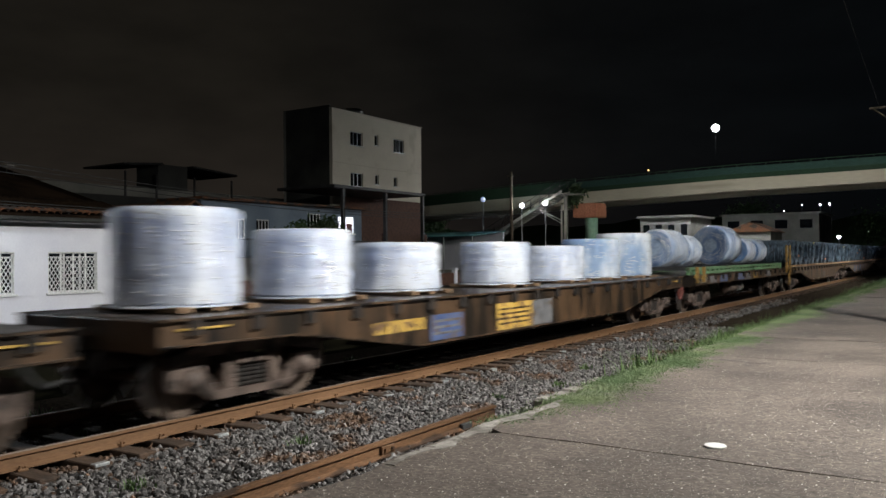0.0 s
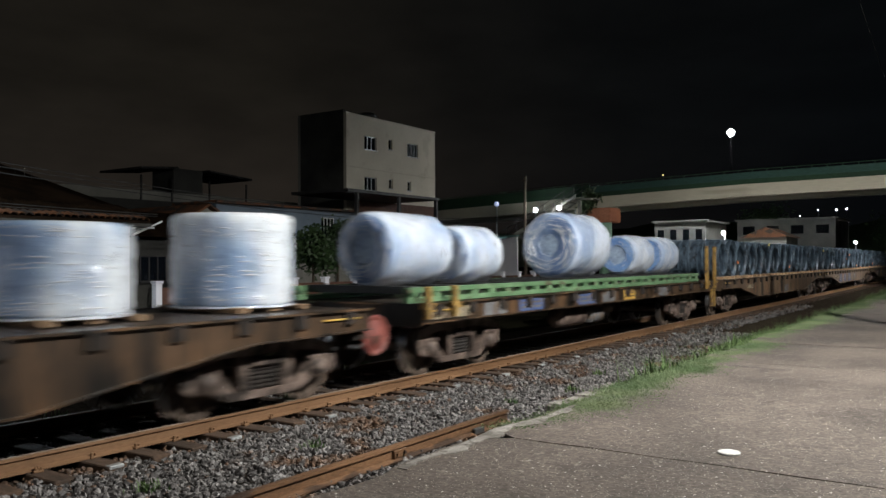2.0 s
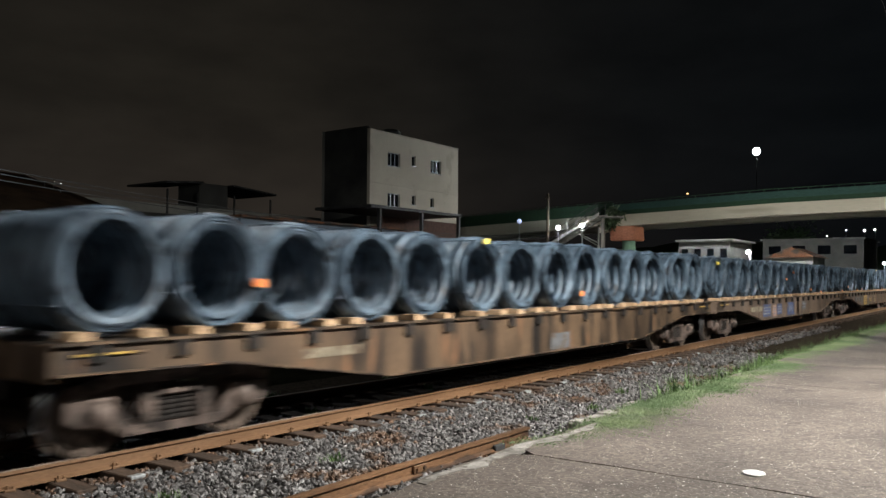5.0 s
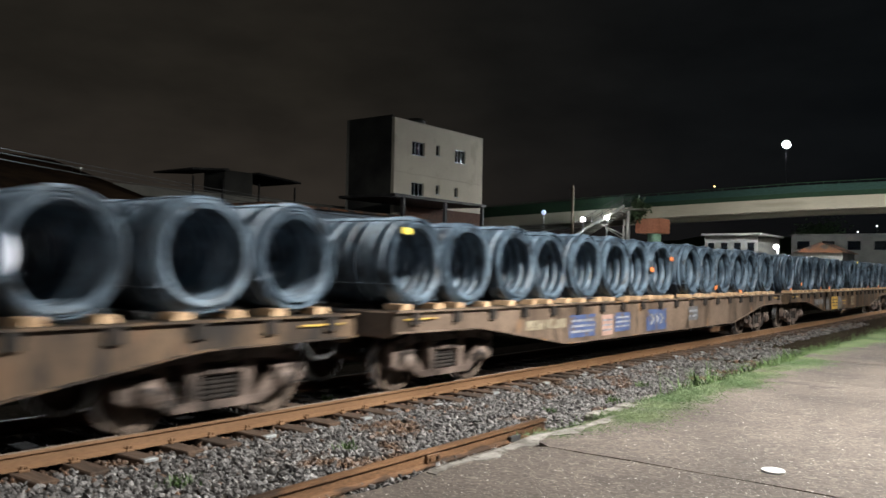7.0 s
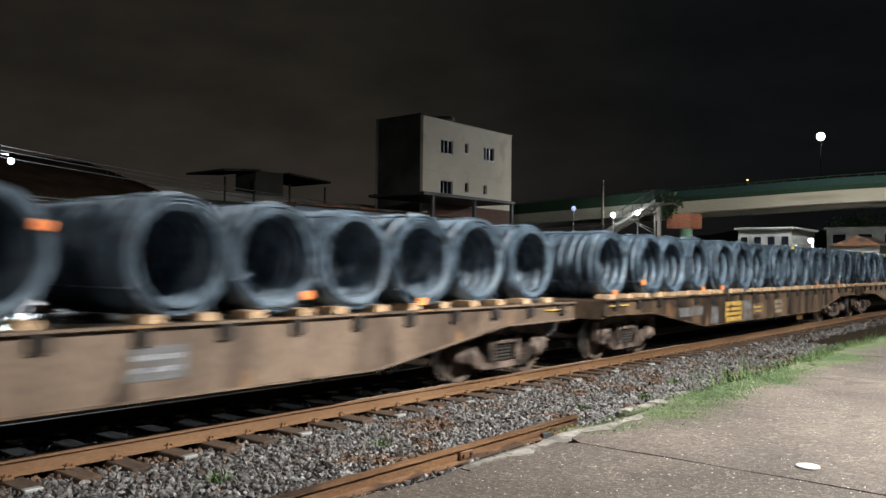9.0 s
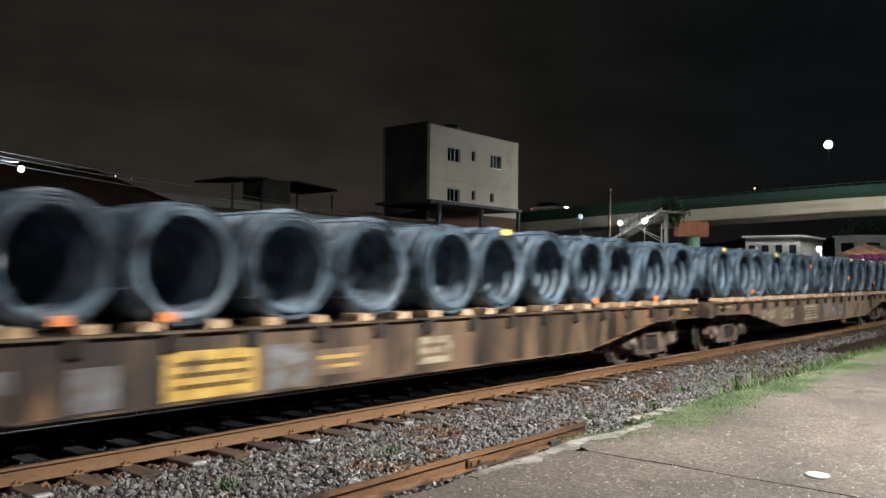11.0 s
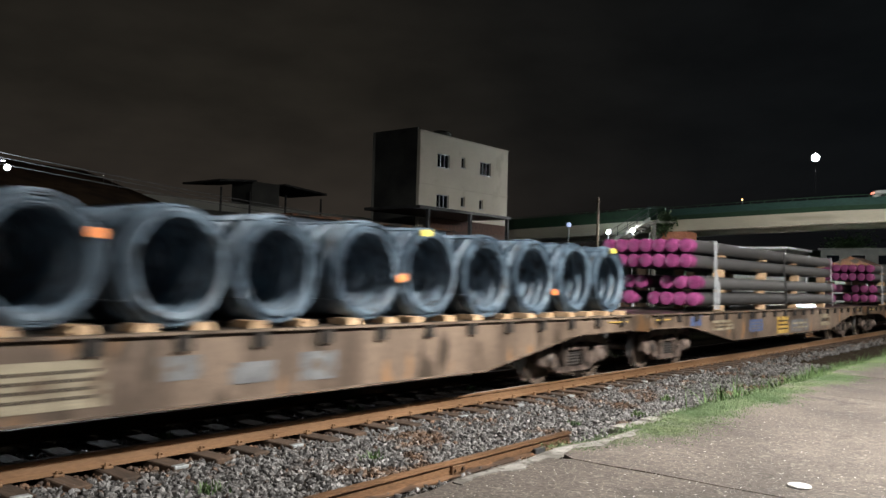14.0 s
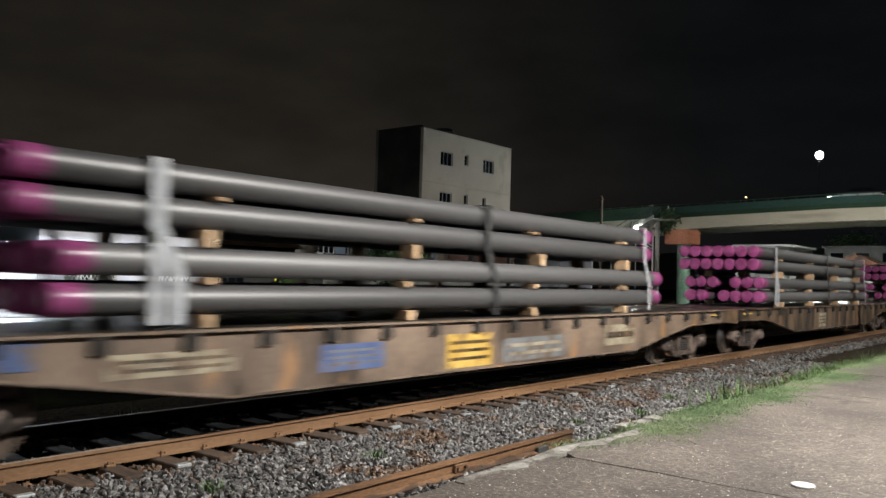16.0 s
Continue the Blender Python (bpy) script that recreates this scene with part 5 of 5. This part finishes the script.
foliage("creeper", "dark leafy plant growing on the overpass joint", "plant", (-31.4, 70.3, 6.4), (-31.1, 70.1, 7.6), (1.0, 0.4, 0.9), 900, 3, leaf=0.3)
foliage("citrus_tree", "small green fruit tree with yellow fruit behind the fence", "tree", (-22.2, 18.3, -0.3), (-22.2, 18.3, 1.75), (0.45, 0.45, 0.6), 900, 4, leaf=0.13, leafmat="grass", fruit=7)
foliage("garden_tree", "dark leafy garden tree in front of the pale house", "tree", (-25.5, 26.9, -0.3), (-25.5, 26.9, 2.2), (1.0, 1.0, 1.1), 2200, 5, leaf=0.2)
foliage("garden_tree", "dark leafy tree beside the pale blue house", "tree", (-30.0, 33.6, -0.3), (-30.0, 33.6, 3.0), (0.9, 0.9, 1.3), 1600, 6, leaf=0.22)
foliage("street_tree", "leafy tree lit by the street lamp beside the white house", "tree", (-21.6, 6.2, -0.3), (-21.6, 6.2, 2.9), (0.75, 0.9, 0.95), 2200, 7, leaf=0.17)
for x, y, s in ((-54, 62, 3.0), (-62, 90, 4.0), (-10, 150, 5), (-30, 140, 5), (-2, 110, 4.5)):
    foliage("far_tree", "dark tree behind the houses", "tree", (x, y, -0.3), (x, y, s * 1.3), (s * 0.9, s * 0.9, s * 0.8), 1500, int(abs(x)), leaf=0.55)

# ---- houses ----


def wall_with(x, t, y0, y1, z0, z1, holes, material, parent, label=""):
    """A wall in the plane x, facing the track, with openings (y0, y1, z0, z1) through it."""
    b = bmesh.new()
    ys = sorted({y0, y1, *[h[0] for h in holes], *[h[1] for h in holes]})
    for a, c in zip(ys, ys[1:]):
        m = (a + c) / 2
        zs = [z0]
        for h in sorted([h for h in holes if h[0] < m < h[1]], key=lambda h: h[2]):
            zs += [h[2], h[3]]
        zs.append(z1)
        for p, q in zip(zs[::2], zs[1::2]):
            if q > p:
                box(b, x - t, x, a, c, p, q)
    bmesh.ops.remove_doubles(b, verts=b.verts, dist=0.0005)
    return part("wall", b, material, parent, label)


def window(parent, x, y0, y1, z0, z1, panes=3, mat="pane", frame_mat="frame", sill=True, grille=False, depth=0.12, fw=0.05):
    w = new("window")
    w.parent = parent
    b = bmesh.new()
    box(b, x - depth, x - depth + 0.05, y0, y1, z0, z0 + fw)
    box(b, x - depth, x - depth + 0.05, y0, y1, z1 - fw, z1)
    for k in range(panes + 1):
        y = y0 + (y1 - y0 - fw) * k / panes
        box(b, x - depth + 0.003, x - depth + 0.047, y, y + fw, z0 + fw, z1 - fw)
    part("frame", b, frame_mat, w)
    for k in range(panes):
        a = y0 + (y1 - y0 - fw) * k / panes + fw
        part("pane", boxed(x - depth + 0.015, x - depth + 0.025, a, a + (y1 - y0 - fw) / panes - fw, z0 + fw, z1 - fw), mat, w)
    if sill:
        part("sill", boxed(x - 0.02, x + 0.07, y0 - 0.06, y1 + 0.06, z0 - 0.05, z0), frame_mat, w)
    if grille:
        b = bmesh.new()
        for yy in [y0 + (y1 - y0) * k / 4 for k in range(5)]:
            box(b, x - 0.03, x - 0.005, yy - 0.024, yy + 0.024, z0, z1)
        for zz in (z0 + 0.012, z1 - 0.14, z1 - 0.012):
            box(b, x - 0.029, x - 0.006, y0, y1, zz - 0.012, zz + 0.012)
        s = 0.115
        k = -12
        while k * s < (y1 - y0):
            for d in (1, -1):
                c = y0 + k * s if d > 0 else y1 - k * s
                za, zb = z0, z1 - 0.14
                h = (zb - za) * 0.62
                pa, pb = [c, za], [c + d * h, zb]
                lo, hi = (y0, y1)
                f0, f1 = 0.0, 1.0
                dy = pb[0] - pa[0]
                t0, t1 = sorted(((lo - pa[0]) / dy, (hi - pa[0]) / dy))
                f0, f1 = max(f0, t0), min(f1, t1)
                if f1 - f0 > 0.03:
                    rod(b, (x - 0.018, pa[0] + dy * f0, za + (zb - za) * f0), (x - 0.018, pa[0] + dy * f1, za + (zb - za) * f1), 0.013, n=4, caps=False)
            k += 1
        part("grille", b, "frame", w, "white diamond lattice grille")
    return w


house = thing("white_house", "single-storey white house with lattice-grilled windows and tiled roof", "house")
W1, W2 = (9.95, 11.42, 1.03, 2.15), (12.34, 13.82, 1.03, 2.15)
wall_with(-21, 0.22, 9.28, 14.35, -0.32, 3.02, [W1, W2], "wall_white", house, "white limewashed front wall")
part("wall", boxed(-30, -21.22, 14.13, 14.35, -0.32, 3.02), "wall_white", house)
part("wall", boxed(-30, -21.22, 9.28, 9.5, -0.32, 3.02), "wall_white", house)
part("wall", boxed(-30.2, -30, 9.28, 14.35, -0.32, 3.02), "wall_white", house)
for wdw in (W1, W2):
    window(house, -21, *wdw, panes=3, grille=True)
b = bmesh.new()
ridge = [(-27, 3.5, 5.1), (-27, 13.2, 5.1)]
eav = [(-20.55, 3.0, 3.08), (-20.55, 14.75, 3.08), (-33, 18.2, 3.6), (-33, 1.0, 3.3)]
vr = [b.verts.new(p) for p in ridge]
ve = [b.verts.new(p) for p in eav]
b.faces.new((ve[0], ve[1], vr[1], vr[0]))
b.faces.new((ve[1], ve[2], vr[1]))
b.faces.new((ve[2], ve[3], vr[0], vr[1]))
b.faces.new((ve[3], ve[0], vr[0]))
g = bmesh.ops.extrude_face_region(b, geom=list(b.faces))
for v in g["geom"]:
    if isinstance(v, bmesh.types.BMVert):
        v.co.z += 0.08
bmesh.ops.recalc_face_normals(b, faces=b.faces)
roof = part("roof", b, "blacktile", house, "tile roof coloured near-black to look unlit")
part("gutter", prism(bmesh.new(), [(-20.6, 2.98), (-20.44, 2.98), (-20.44, 3.075), (-20.6, 3.06)], 3.0, 14.75), "wall_dark", house)
tl = shaded_row = None
for r in range(4):
    for k in range(45):
        y = 5.6 + k * 0.204
        x = -20.52 - r * 0.36
        z = 3.185 + r * 0.36 * 0.313
        m = pose(x, y, z, 0, 0, 180) @ pose(0, 0, 0, 0, -17.4, 0)
        if tl is None:
            tl = part("roof_tile", bmesh.new(), "tile", roof, "clay roof tile", at=m)
            b = bmesh.new()
            rings = []
            for xx, rr in ((-0.02, 0.105), (0.40, 0.085)):
                rings.append([[b.verts.new((xx, q * math.cos(a), q * math.sin(a) * 0.75)) for a in [math.pi * i / 6 for i in range(7)]] for q in (rr, rr - 0.014)])
            for i in range(6):
                b.faces.new((rings[0][0][i], rings[0][0][i + 1], rings[1][0][i + 1], rings[1][0][i]))
                b.faces.new((rings[0][1][i], rings[1][1][i], rings[1][1][i + 1], rings[0][1][i + 1]))
                b.faces.new((rings[0][0][i], rings[0][1][i], rings[0][1][i + 1], rings[0][0][i + 1]))
            b.to_mesh(tl.data)
            b.free()
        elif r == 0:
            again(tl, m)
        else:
            # Upper rows: eave tile copied in near-black, shade painted in.
            if shaded_row is None:
                shaded_row = again(tl, m)
                shaded_row.data = tl.data.copy()
                shaded_row.data.materials[0] = M["blacktile"]
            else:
                again(shaded_row, m)
b = rod(bmesh.new(), (-20.9, 14.4, 2.75), (-20.2, 14.9, 3.15), 0.025, n=6)
rod(b, (-20.9, 14.4, 2.95), (-20.3, 14.7, 2.95), 0.02, n=6)
part("wire_bracket", b, "frame", house)

hr = thing("hip_roofed_house", "large dark house with a broad hipped roof behind the white one", "house")
part("wall", boxed(-46, -35, 4.0, 22.3, -0.3, 4.6), "wall_dark", hr)
b = bmesh.new()
ve = [b.verts.new(p) for p in ((-33.8, 2.0, 4.5), (-33.8, 22.8, 4.5), (-47.0, 22.8, 4.5), (-47.0, 2.0, 4.5))]
vr = [b.verts.new(p) for p in ((-39.5, 5.0, 7.3), (-39.5, 19.6, 6.85))]
for f in ((ve[0], ve[1], vr[1], vr[0]), (ve[1], ve[2], vr[1]), (ve[2], ve[3], vr[0], vr[1]), (ve[3], ve[0], vr[0]), (ve[3], ve[2], ve[1], ve[0])):
    b.faces.new(f)
bmesh.ops.recalc_face_normals(b, faces=b.faces)
part("roof", b, "blacktile", hr, "near-black hipped roof")
for y, z in ((17.75, 6.02), (18.15, 5.98), (18.45, 5.95)):
    t = thing("roof_lamp", "tiny white lamp glinting over the dark roof", "lamp", group="lamps over the roof")
    bulb_at(t, (-34.0, y, z), 0.007)
    part("stem", rod(bmesh.new(), (-34.0, y, 4.55), (-34.0, y, z - 0.02), 0.012, n=5), "dark", t)

yard = thing("yard_wall", "low white rendered yard wall beside the house", "wall", kind="structure")
part("wall", boxed(-21.2, -21.0, 2, 9.26, -0.32, 2.2), "wall_white", yard)
part("gate_post", boxed(-20.98, -20.8, 8.0, 8.2, -0.32, 1.6), "wall_grey", yard)
t = thing("street_lamp", "lit street lamp on a pole beside the white house", "street lamp", group="street lamps")
part("pole", rod(bmesh.new(), (-18.9, 6.6, -0.3), (-18.9, 6.6, 5.6), 0.09, 0.07), "dark", t)
part("arm", rod(bmesh.new(), (-18.9, 6.6, 4.3), (-18.5, 7.45, 4.22), 0.03, n=8), "dark", t)
bulb_at(t, (-18.5, 7.5, 4.07), 0.065)

fence = thing("brick_fence", "low red-brown wall with white posts along the railway", "fence")
pp = None
rng = random.Random(12)
FP = [15.3, 16.93, 18.65, 20.25, 21.15] + [22.8 + 1.7 * k for k in range(14)]
for k, y in enumerate(FP):
    if pp is None:
        b = boxed(-0.11, 0.11, -0.11, 0.11, 0, 1.58, bevel=0.01)
        box(b, -0.14, 0.14, -0.14, 0.14, 1.585, 1.66, bevel=0.01)
        pp = part("fence_post", b, "wall_white", fence, "white rendered post", at=pose(-21, y, -0.3))
    else:
        again(pp, pose(-21, y, -0.3))
    if k + 1 < len(FP):
        part("fence_panel", boxed(-21.06, -20.97, y + 0.115, FP[k + 1] - 0.115, -0.3, 1.15), "blue" if k == 3 else "brick", fence, "blue painted gate panel" if k == 3 else "red-brown brick panel")

gh = thing("gabled_house", "small gabled house with a pale stained wall", "house")
b = prism(bmesh.new(), [(22.7, -0.3), (26.4, -0.3), (26.4, 3.5), (24.5, 4.5), (22.7, 3.5)], -36, -30, "x")
part("wall", b, "wall_grey", gh)
for s in (1, -1):
    b = prism(bmesh.new(), [(24.5, 4.55), (24.5 + s * 2.3, 3.3), (24.5 + s * 2.3, 3.4), (24.5, 4.66)], -36.3, -29.7, "x")
    part("roof_slope", b, "tile", gh)
window(gh, -29.88, 23.9, 24.9, 2.0, 3.0, panes=2, depth=0.1)

bh = thing("blue_house", "pale blue house with barred windows and one lit window", "house")
HB = [(29.0, 30.6, 3.0, 4.1), (31.4, 32.4, 3.0, 4.1), (35.5, 36.7, 3.5, 4.6), (38.3, 39.9, 3.45, 4.55)]
wall_with(-33, 0.25, 27.6, 40.6, -0.3, 5.0, HB, "wall_blue", bh, "pale blue rendered wall")
part("wall", boxed(-35.8, -33.25, 27.6, 27.85, -0.3, 5.0), "wall_blue", bh)
for k, h in enumerate(HB):
    window(bh, -33, *h, panes=4 if k < 3 else 2, mat="litwin" if k == 3 else "pane", frame_mat="frame")
part("curtain", boxed(-33.09, -33.07, 39.2, 39.75, 3.5, 4.1), "red", bh, "red cloth in the lit window")
part("roof", boxed(-36.2, -32.6, 27.3, 41.0, 5.003, 5.14), "tile", bh)
b = bmesh.new()
rod(b, (-30.5, 27.5, 2.9), (-30.5, 41, 2.9), 0.035, n=6)
rod(b, (-30.5, 27.5, 2.0), (-30.5, 41, 2.0), 0.03, n=6)
part("balcony_rail", b, "dark", bh, "dark balcony railing")
bal = None
for k in range(90):
    m = pose(-30.5, 27.6 + 0.15 * k, 2.0)
    if bal is None:
        bal = part("baluster", rod(bmesh.new(), (0, 0, 0), (0, 0, 0.9), 0.014, n=5), "dark", bh, at=m)
    else:
        again(bal, m)
part("terrace", boxed(-33, -30.35, 27.4, 41.2, -0.3, 1.95), "wall_grey", bh)

tb = thing("apartment_building", "cream four-storey building with a grey side wall darkened as shade", "building")
HT = [(43.12, 44.5, 9.82, 10.8), (45.85, 46.3, 10.1, 10.85), (48.15, 49.5, 9.85, 10.85), (43.12, 44.5, 6.95, 7.9), (45.9, 46.35, 7.25, 7.95), (48.15, 48.6, 7.25, 7.95)]
wall_with(-36, 0.25, 41.22, 51.78, -0.3, 12.1, HT, "wall_cream", tb, "cream rendered front wall")
# Side wall coloured far darker than the front to show shade.
part("wall", boxed(-40.3, -36.26, 41.22, 41.47, -0.3, 12.36), "wall_dark", tb, "grey side wall coloured dark as shade")
part("wall", boxed(-40.3, -36.26, 51.53, 51.78, -0.3, 12.06), "wall_grey", tb)
part("wall", boxed(-40.55, -40.3, 41.22, 51.78, -0.3, 12.36), "wall_grey", tb)
part("roof", boxed(-40.25, -36.3, 41.5, 51.5, 11.3, 11.5), "wall_grey", tb)
part("coping", boxed(-36.27, -35.96, 41.19, 51.81, 12.103, 12.16), "wall_cream", tb)
part("water_tank", lathe(bmesh.new(), [(0.75, 11.5), (0.75, 12.95), (0.6, 13.1)], 20, "z"), "dark", tb, "dark roof water tank", True, pose(-38.6, 46.6, 0))
for k, h in enumerate(HT):
    window(tb, -36, *h, panes=3 if h[1] - h[0] > 1 else 1, frame_mat="zinc", depth=0.16, fw=0.045)
part("string_course", boxed(-35.997, -35.95, 41.22, 51.78, 8.45, 8.51), "wall_cream", tb)
part("terrace_canopy", boxed(-35.99, -31.3, 36.0, 45.6, 6.12, 6.3), "dark", tb, "dark roof canopy under the upper storeys")
for y in (37, 41.2, 45.4):
    part("canopy_post", boxed(-31.6, -31.4, y - 0.1, y + 0.1, -0.3, 6.118), "dark", tb)
part("parapet_wall", boxed(-31.9, -31.7, 41.3, 46.2, 2.2, 3.5), "brick", tb, "brick terrace parapet")
part("terrace", boxed(-35.9, -31.7, 41.3, 46.4, -0.3, 2.2), "wall_grey", tb)
part("brick_wall", boxed(-35.4, -35.2, 41.3, 50.5, 2.2, 6.1), "brick", tb, "unplastered brick wall")
bb = None
rng = random.Random(8)
for r in range(9):
    for k in range(13):
        m = pose(-31.7, 41.45 + k * 0.36 + (0.18 if r % 2 else 0), 2.25 + r * 0.137)
        if bb is None:
            bb = part("brick", boxed(0.0, 0.025, 0, 0.335, 0, 0.115), "brick", tb, at=m)
        else:
            again(bb, m)

tr = thing("terrace_building", "dark flat-roofed house with canopies on its roof terrace", "building")
part("wall", boxed(-54, -45, 26, 46, -0.3, 6.0), "wall_dark", tr)
part("stair_tower", boxed(-47.5, -45.2, 34.2, 36.6, 6.0, 8.3), "wall_dark", tr)
for y0, y1, z0, z1 in ((31.2, 34.15, 7.95, 8.2), (36.65, 40.6, 8.2, 7.9)):
    part("canopy", prism(bmesh.new(), [(y0, z0), (y1, z1), (y1, z1 + 0.14), (y0, z0 + 0.14)], -49, -44.6, "x"), "dark", tr, "dark corrugated canopy")
    for y in (y0 + 0.3, y1 - 0.3):
        part("canopy_post", boxed(-44.95, -44.85, y - 0.05, y + 0.05, 6.0, 7.6), "dark", tr)
part("parapet", boxed(-45.2, -44.95, 26, 46, 6.003, 6.6), "wall_grey", tr)
db = thing("dark_house", "dark house with a low tiled roof beyond the fence", "house")
part("wall", boxed(-33, -26.5, 16.5, 22.3, -0.3, 2.9), "wall_dark", db)
part("roof", prism(bmesh.new(), [(-33.4, 2.9), (-26.0, 2.9), (-29.7, 4.1)], 16.2, 22.6), "blacktile", db)
window(db, -26.38, 18.5, 19.7, 1.2, 2.2, panes=3, depth=0.1, frame_mat="dark")

stall = thing("market_stall", "low stall with a teal tarpaulin roof by the tracks", "stall")
part("tarpaulin", prism(bmesh.new(), [(60.5, 3.75), (66.5, 4.3), (66.5, 4.36), (60.5, 3.81)], -46.5, -36.5, "x"), "teal", stall, "teal tarpaulin roof")
for x in (-46.2, -43, -39.8, -36.8):
    part("post", rod(bmesh.new(), (x, 60.7, -0.3), (x, 60.7, 3.77), 0.05, n=8), "zinc", stall)
part("back_wall", boxed(-46.4, -36.6, 66.1, 66.3, -0.3, 4.2), "wall_white", stall)
part("counter", boxed(-46, -37, 61.2, 61.9, -0.3, 0.75), "wall_grey", stall)

for nm, lab, x0, x1, y0, y1, z, mt, wins in (("white_building", "low white building with a row of windows", -29.6, -24.2, 84, 92, 5.9, "wall_grey", 4), ("grey_building", "grey two-storey building with dark windows", -29, -16.5, 116, 128, 7.3, "wall_grey", 4)):
    o = thing(nm, lab, "building")
    part("wall", boxed(x0, x1, y0, y1, -0.3, z), mt, o)
    part("roof", boxed(x0 - 0.3, x1 + 0.3, y0 - 0.3, y1 + 0.3, z + 0.003, z + 0.22), mt, o)
    step = (x1 - x0) / wins
    for k in range(wins):
        w = new("window")
        w.parent = o
        a = x0 + step * (k + 0.25)
        part("frame", boxed(a - 0.08, a + step * 0.5 + 0.08, y0 - 0.04, y0 - 0.003, z - 2.0, z - 0.65), "wall_grey", w)
        part("pane", boxed(a, a + step * 0.5, y0 - 0.06, y0 - 0.045, z - 1.9, z - 0.75), "pane", w)
o = thing("shed", "dark shed roof beside the white building", "shed")
part("wall", boxed(-21.8, -17.5, 90, 96, -0.3, 4.3), "wall_grey", o)
part("roof", prism(bmesh.new(), [(-22.2, 4.3), (-17.1, 4.3), (-19.6, 5.4)], 89.6, 96.4), "tile", o)

# poles and wires
t = thing("platform_post", "plain concrete post standing on the platform", "post")
part("pole", rod(bmesh.new(), (0.7, 17.6, 0.3), (0.7, 17.6, 6.6), 0.15, 0.12, n=14), "kerb", t)
part("foot", boxed(0.45, 0.95, 17.35, 17.85, 0.302, 0.42, bevel=0.02), "kerb", t)
t = thing("utility_pole", "concrete utility pole with a cross-arm on the platform", "utility pole")
part("pole", rod(bmesh.new(), (-2.05, 34.6, 0.3), (-2.05, 34.6, 7.75), 0.14, 0.1, n=12), "kerb", t)
part("cross_arm", boxed(-3.1, -1.0, 34.52, 34.6, 7.42, 7.5), "bark", t)
b = rod(bmesh.new(), (-2.95, 34.56, 7.42), (-2.1, 34.56, 6.7), 0.03, n=6)
part("arm_brace", b, "bark", t)


def wire(a, c, sag, r=0.012, mt="black", lab="thin overhead power cable"):
    a, c = Vector(a), Vector(c)
    b = bmesh.new()
    rings = []
    for i in range(17):
        p = a.lerp(c, i / 16) - Vector((0, 0, sag * 4 * (i / 16) * (1 - i / 16)))
        rings.append([b.verts.new(p + Vector((r * math.cos(k * 1.257), 0, r * math.sin(k * 1.257)))) for k in range(5)])
    for A, B in zip(rings, rings[1:]):
        for k in range(5):
            b.faces.new((A[k], A[(k + 1) % 5], B[(k + 1) % 5], B[k]))
    tagged(part("power_cable", b, mt), lab, "cable", "overhead cables")


for k, (z, d) in enumerate(((4.9, 0), (4.78, 0.15), (4.62, 0.3))):
    wire((-19.2 + d * 0.2, 3.0, z), (-24.0, 44.0, 4.6 - 0.1 * k), 0.75)
for k, z in enumerate((3.62, 3.52)):
    wire((-19.6, 3.0, z), (-20.3, 14.8, 3.35 - 0.06 * k), 0.05)
for k in range(3):
    wire((-1.2 - 0.8 * k, 34.55, 7.6), (1.5 - 1.2 * k, -20, 9.4), 0.5, 0.006, "dark")


# cars on the overpass
def car(label, lane):
    c = thing("car", label, "car")
    b = prism(bmesh.new(), [(-2.1, 0.3), (2.1, 0.3), (2.15, 0.62), (1.95, 0.82), (1.0, 0.95), (-1.9, 0.98), (-2.12, 0.7)], -0.85, 0.85)
    part("body", b, "carpaint", c)
    part("cabin", prism(bmesh.new(), [(-1.75, 0.97), (1.05, 0.95), (0.35, 1.42), (-1.2, 1.44)], -0.72, 0.72), "pane", c, "dark glazed cabin")
    for x in (-1.35, 1.35):
        for y in (-0.78, 0.78):
            part("wheel", lathe(bmesh.new(), [(0.31, -0.1), (0.33, -0.07), (0.33, 0.07), (0.31, 0.1)], 18, "y"), "black", c, "", True, pose(x, y, 0.33))
    for y in (-0.6, 0.6):
        part("headlight", boxed(2.05, 2.2, y - 0.16, y + 0.16, 0.6, 0.82, bevel=0.03), "bulb", c, "lit white headlight")
        part("tail_light", boxed(-2.2, -2.05, y - 0.14, y + 0.14, 0.66, 0.84, bevel=0.03), "tail", c, "lit red tail light")
    return c


CAR_1, CAR_2 = car("white car with lit lights crossing the overpass", 1.8), car("white car with red tail lights on the overpass", 5.2)


def motions():
    times = [k for k in range(17)]
    for ob, p, x, z, rz in RIDERS:
        walk(ob, [(t, pose(TRACK_X + x, p - gone(t), z, 0, 0, rz)) for t in times])
    for ob, lane, rz, rows in ((CAR_1, 1.9, 0, [(0, -66.0), (6, -66.0), (9, -64.5), (10.5, -52.3), (11, -46.3), (11.8, -37.0), (12.5, -28.5), (13.2, -20.9), (16, 10.4)]),
                               (CAR_2, 5.4, 180, [(0, 48.0), (10, 48.0), (12, 40.0), (14.0, 11.0), (15.5, -9.9), (16, -16.6)])):
        walk(ob, [(t, pose(x, over(x)[0] + lane, over(x)[1] + float(np.interp(x, [-33, -29], [1.786, 1.756])), 0, 0, rz)) for t, x in rows])
    turn = 180 / math.pi / 0.45
    for ob in list(scene.objects):
        if ob.name.startswith("wheelset"):
            y = ob.location.y
            walk(ob, [(k / 15, pose(0, y, 0.45, turn * gone(k / 15), 0, 0)) for k in range(241)])


motions()
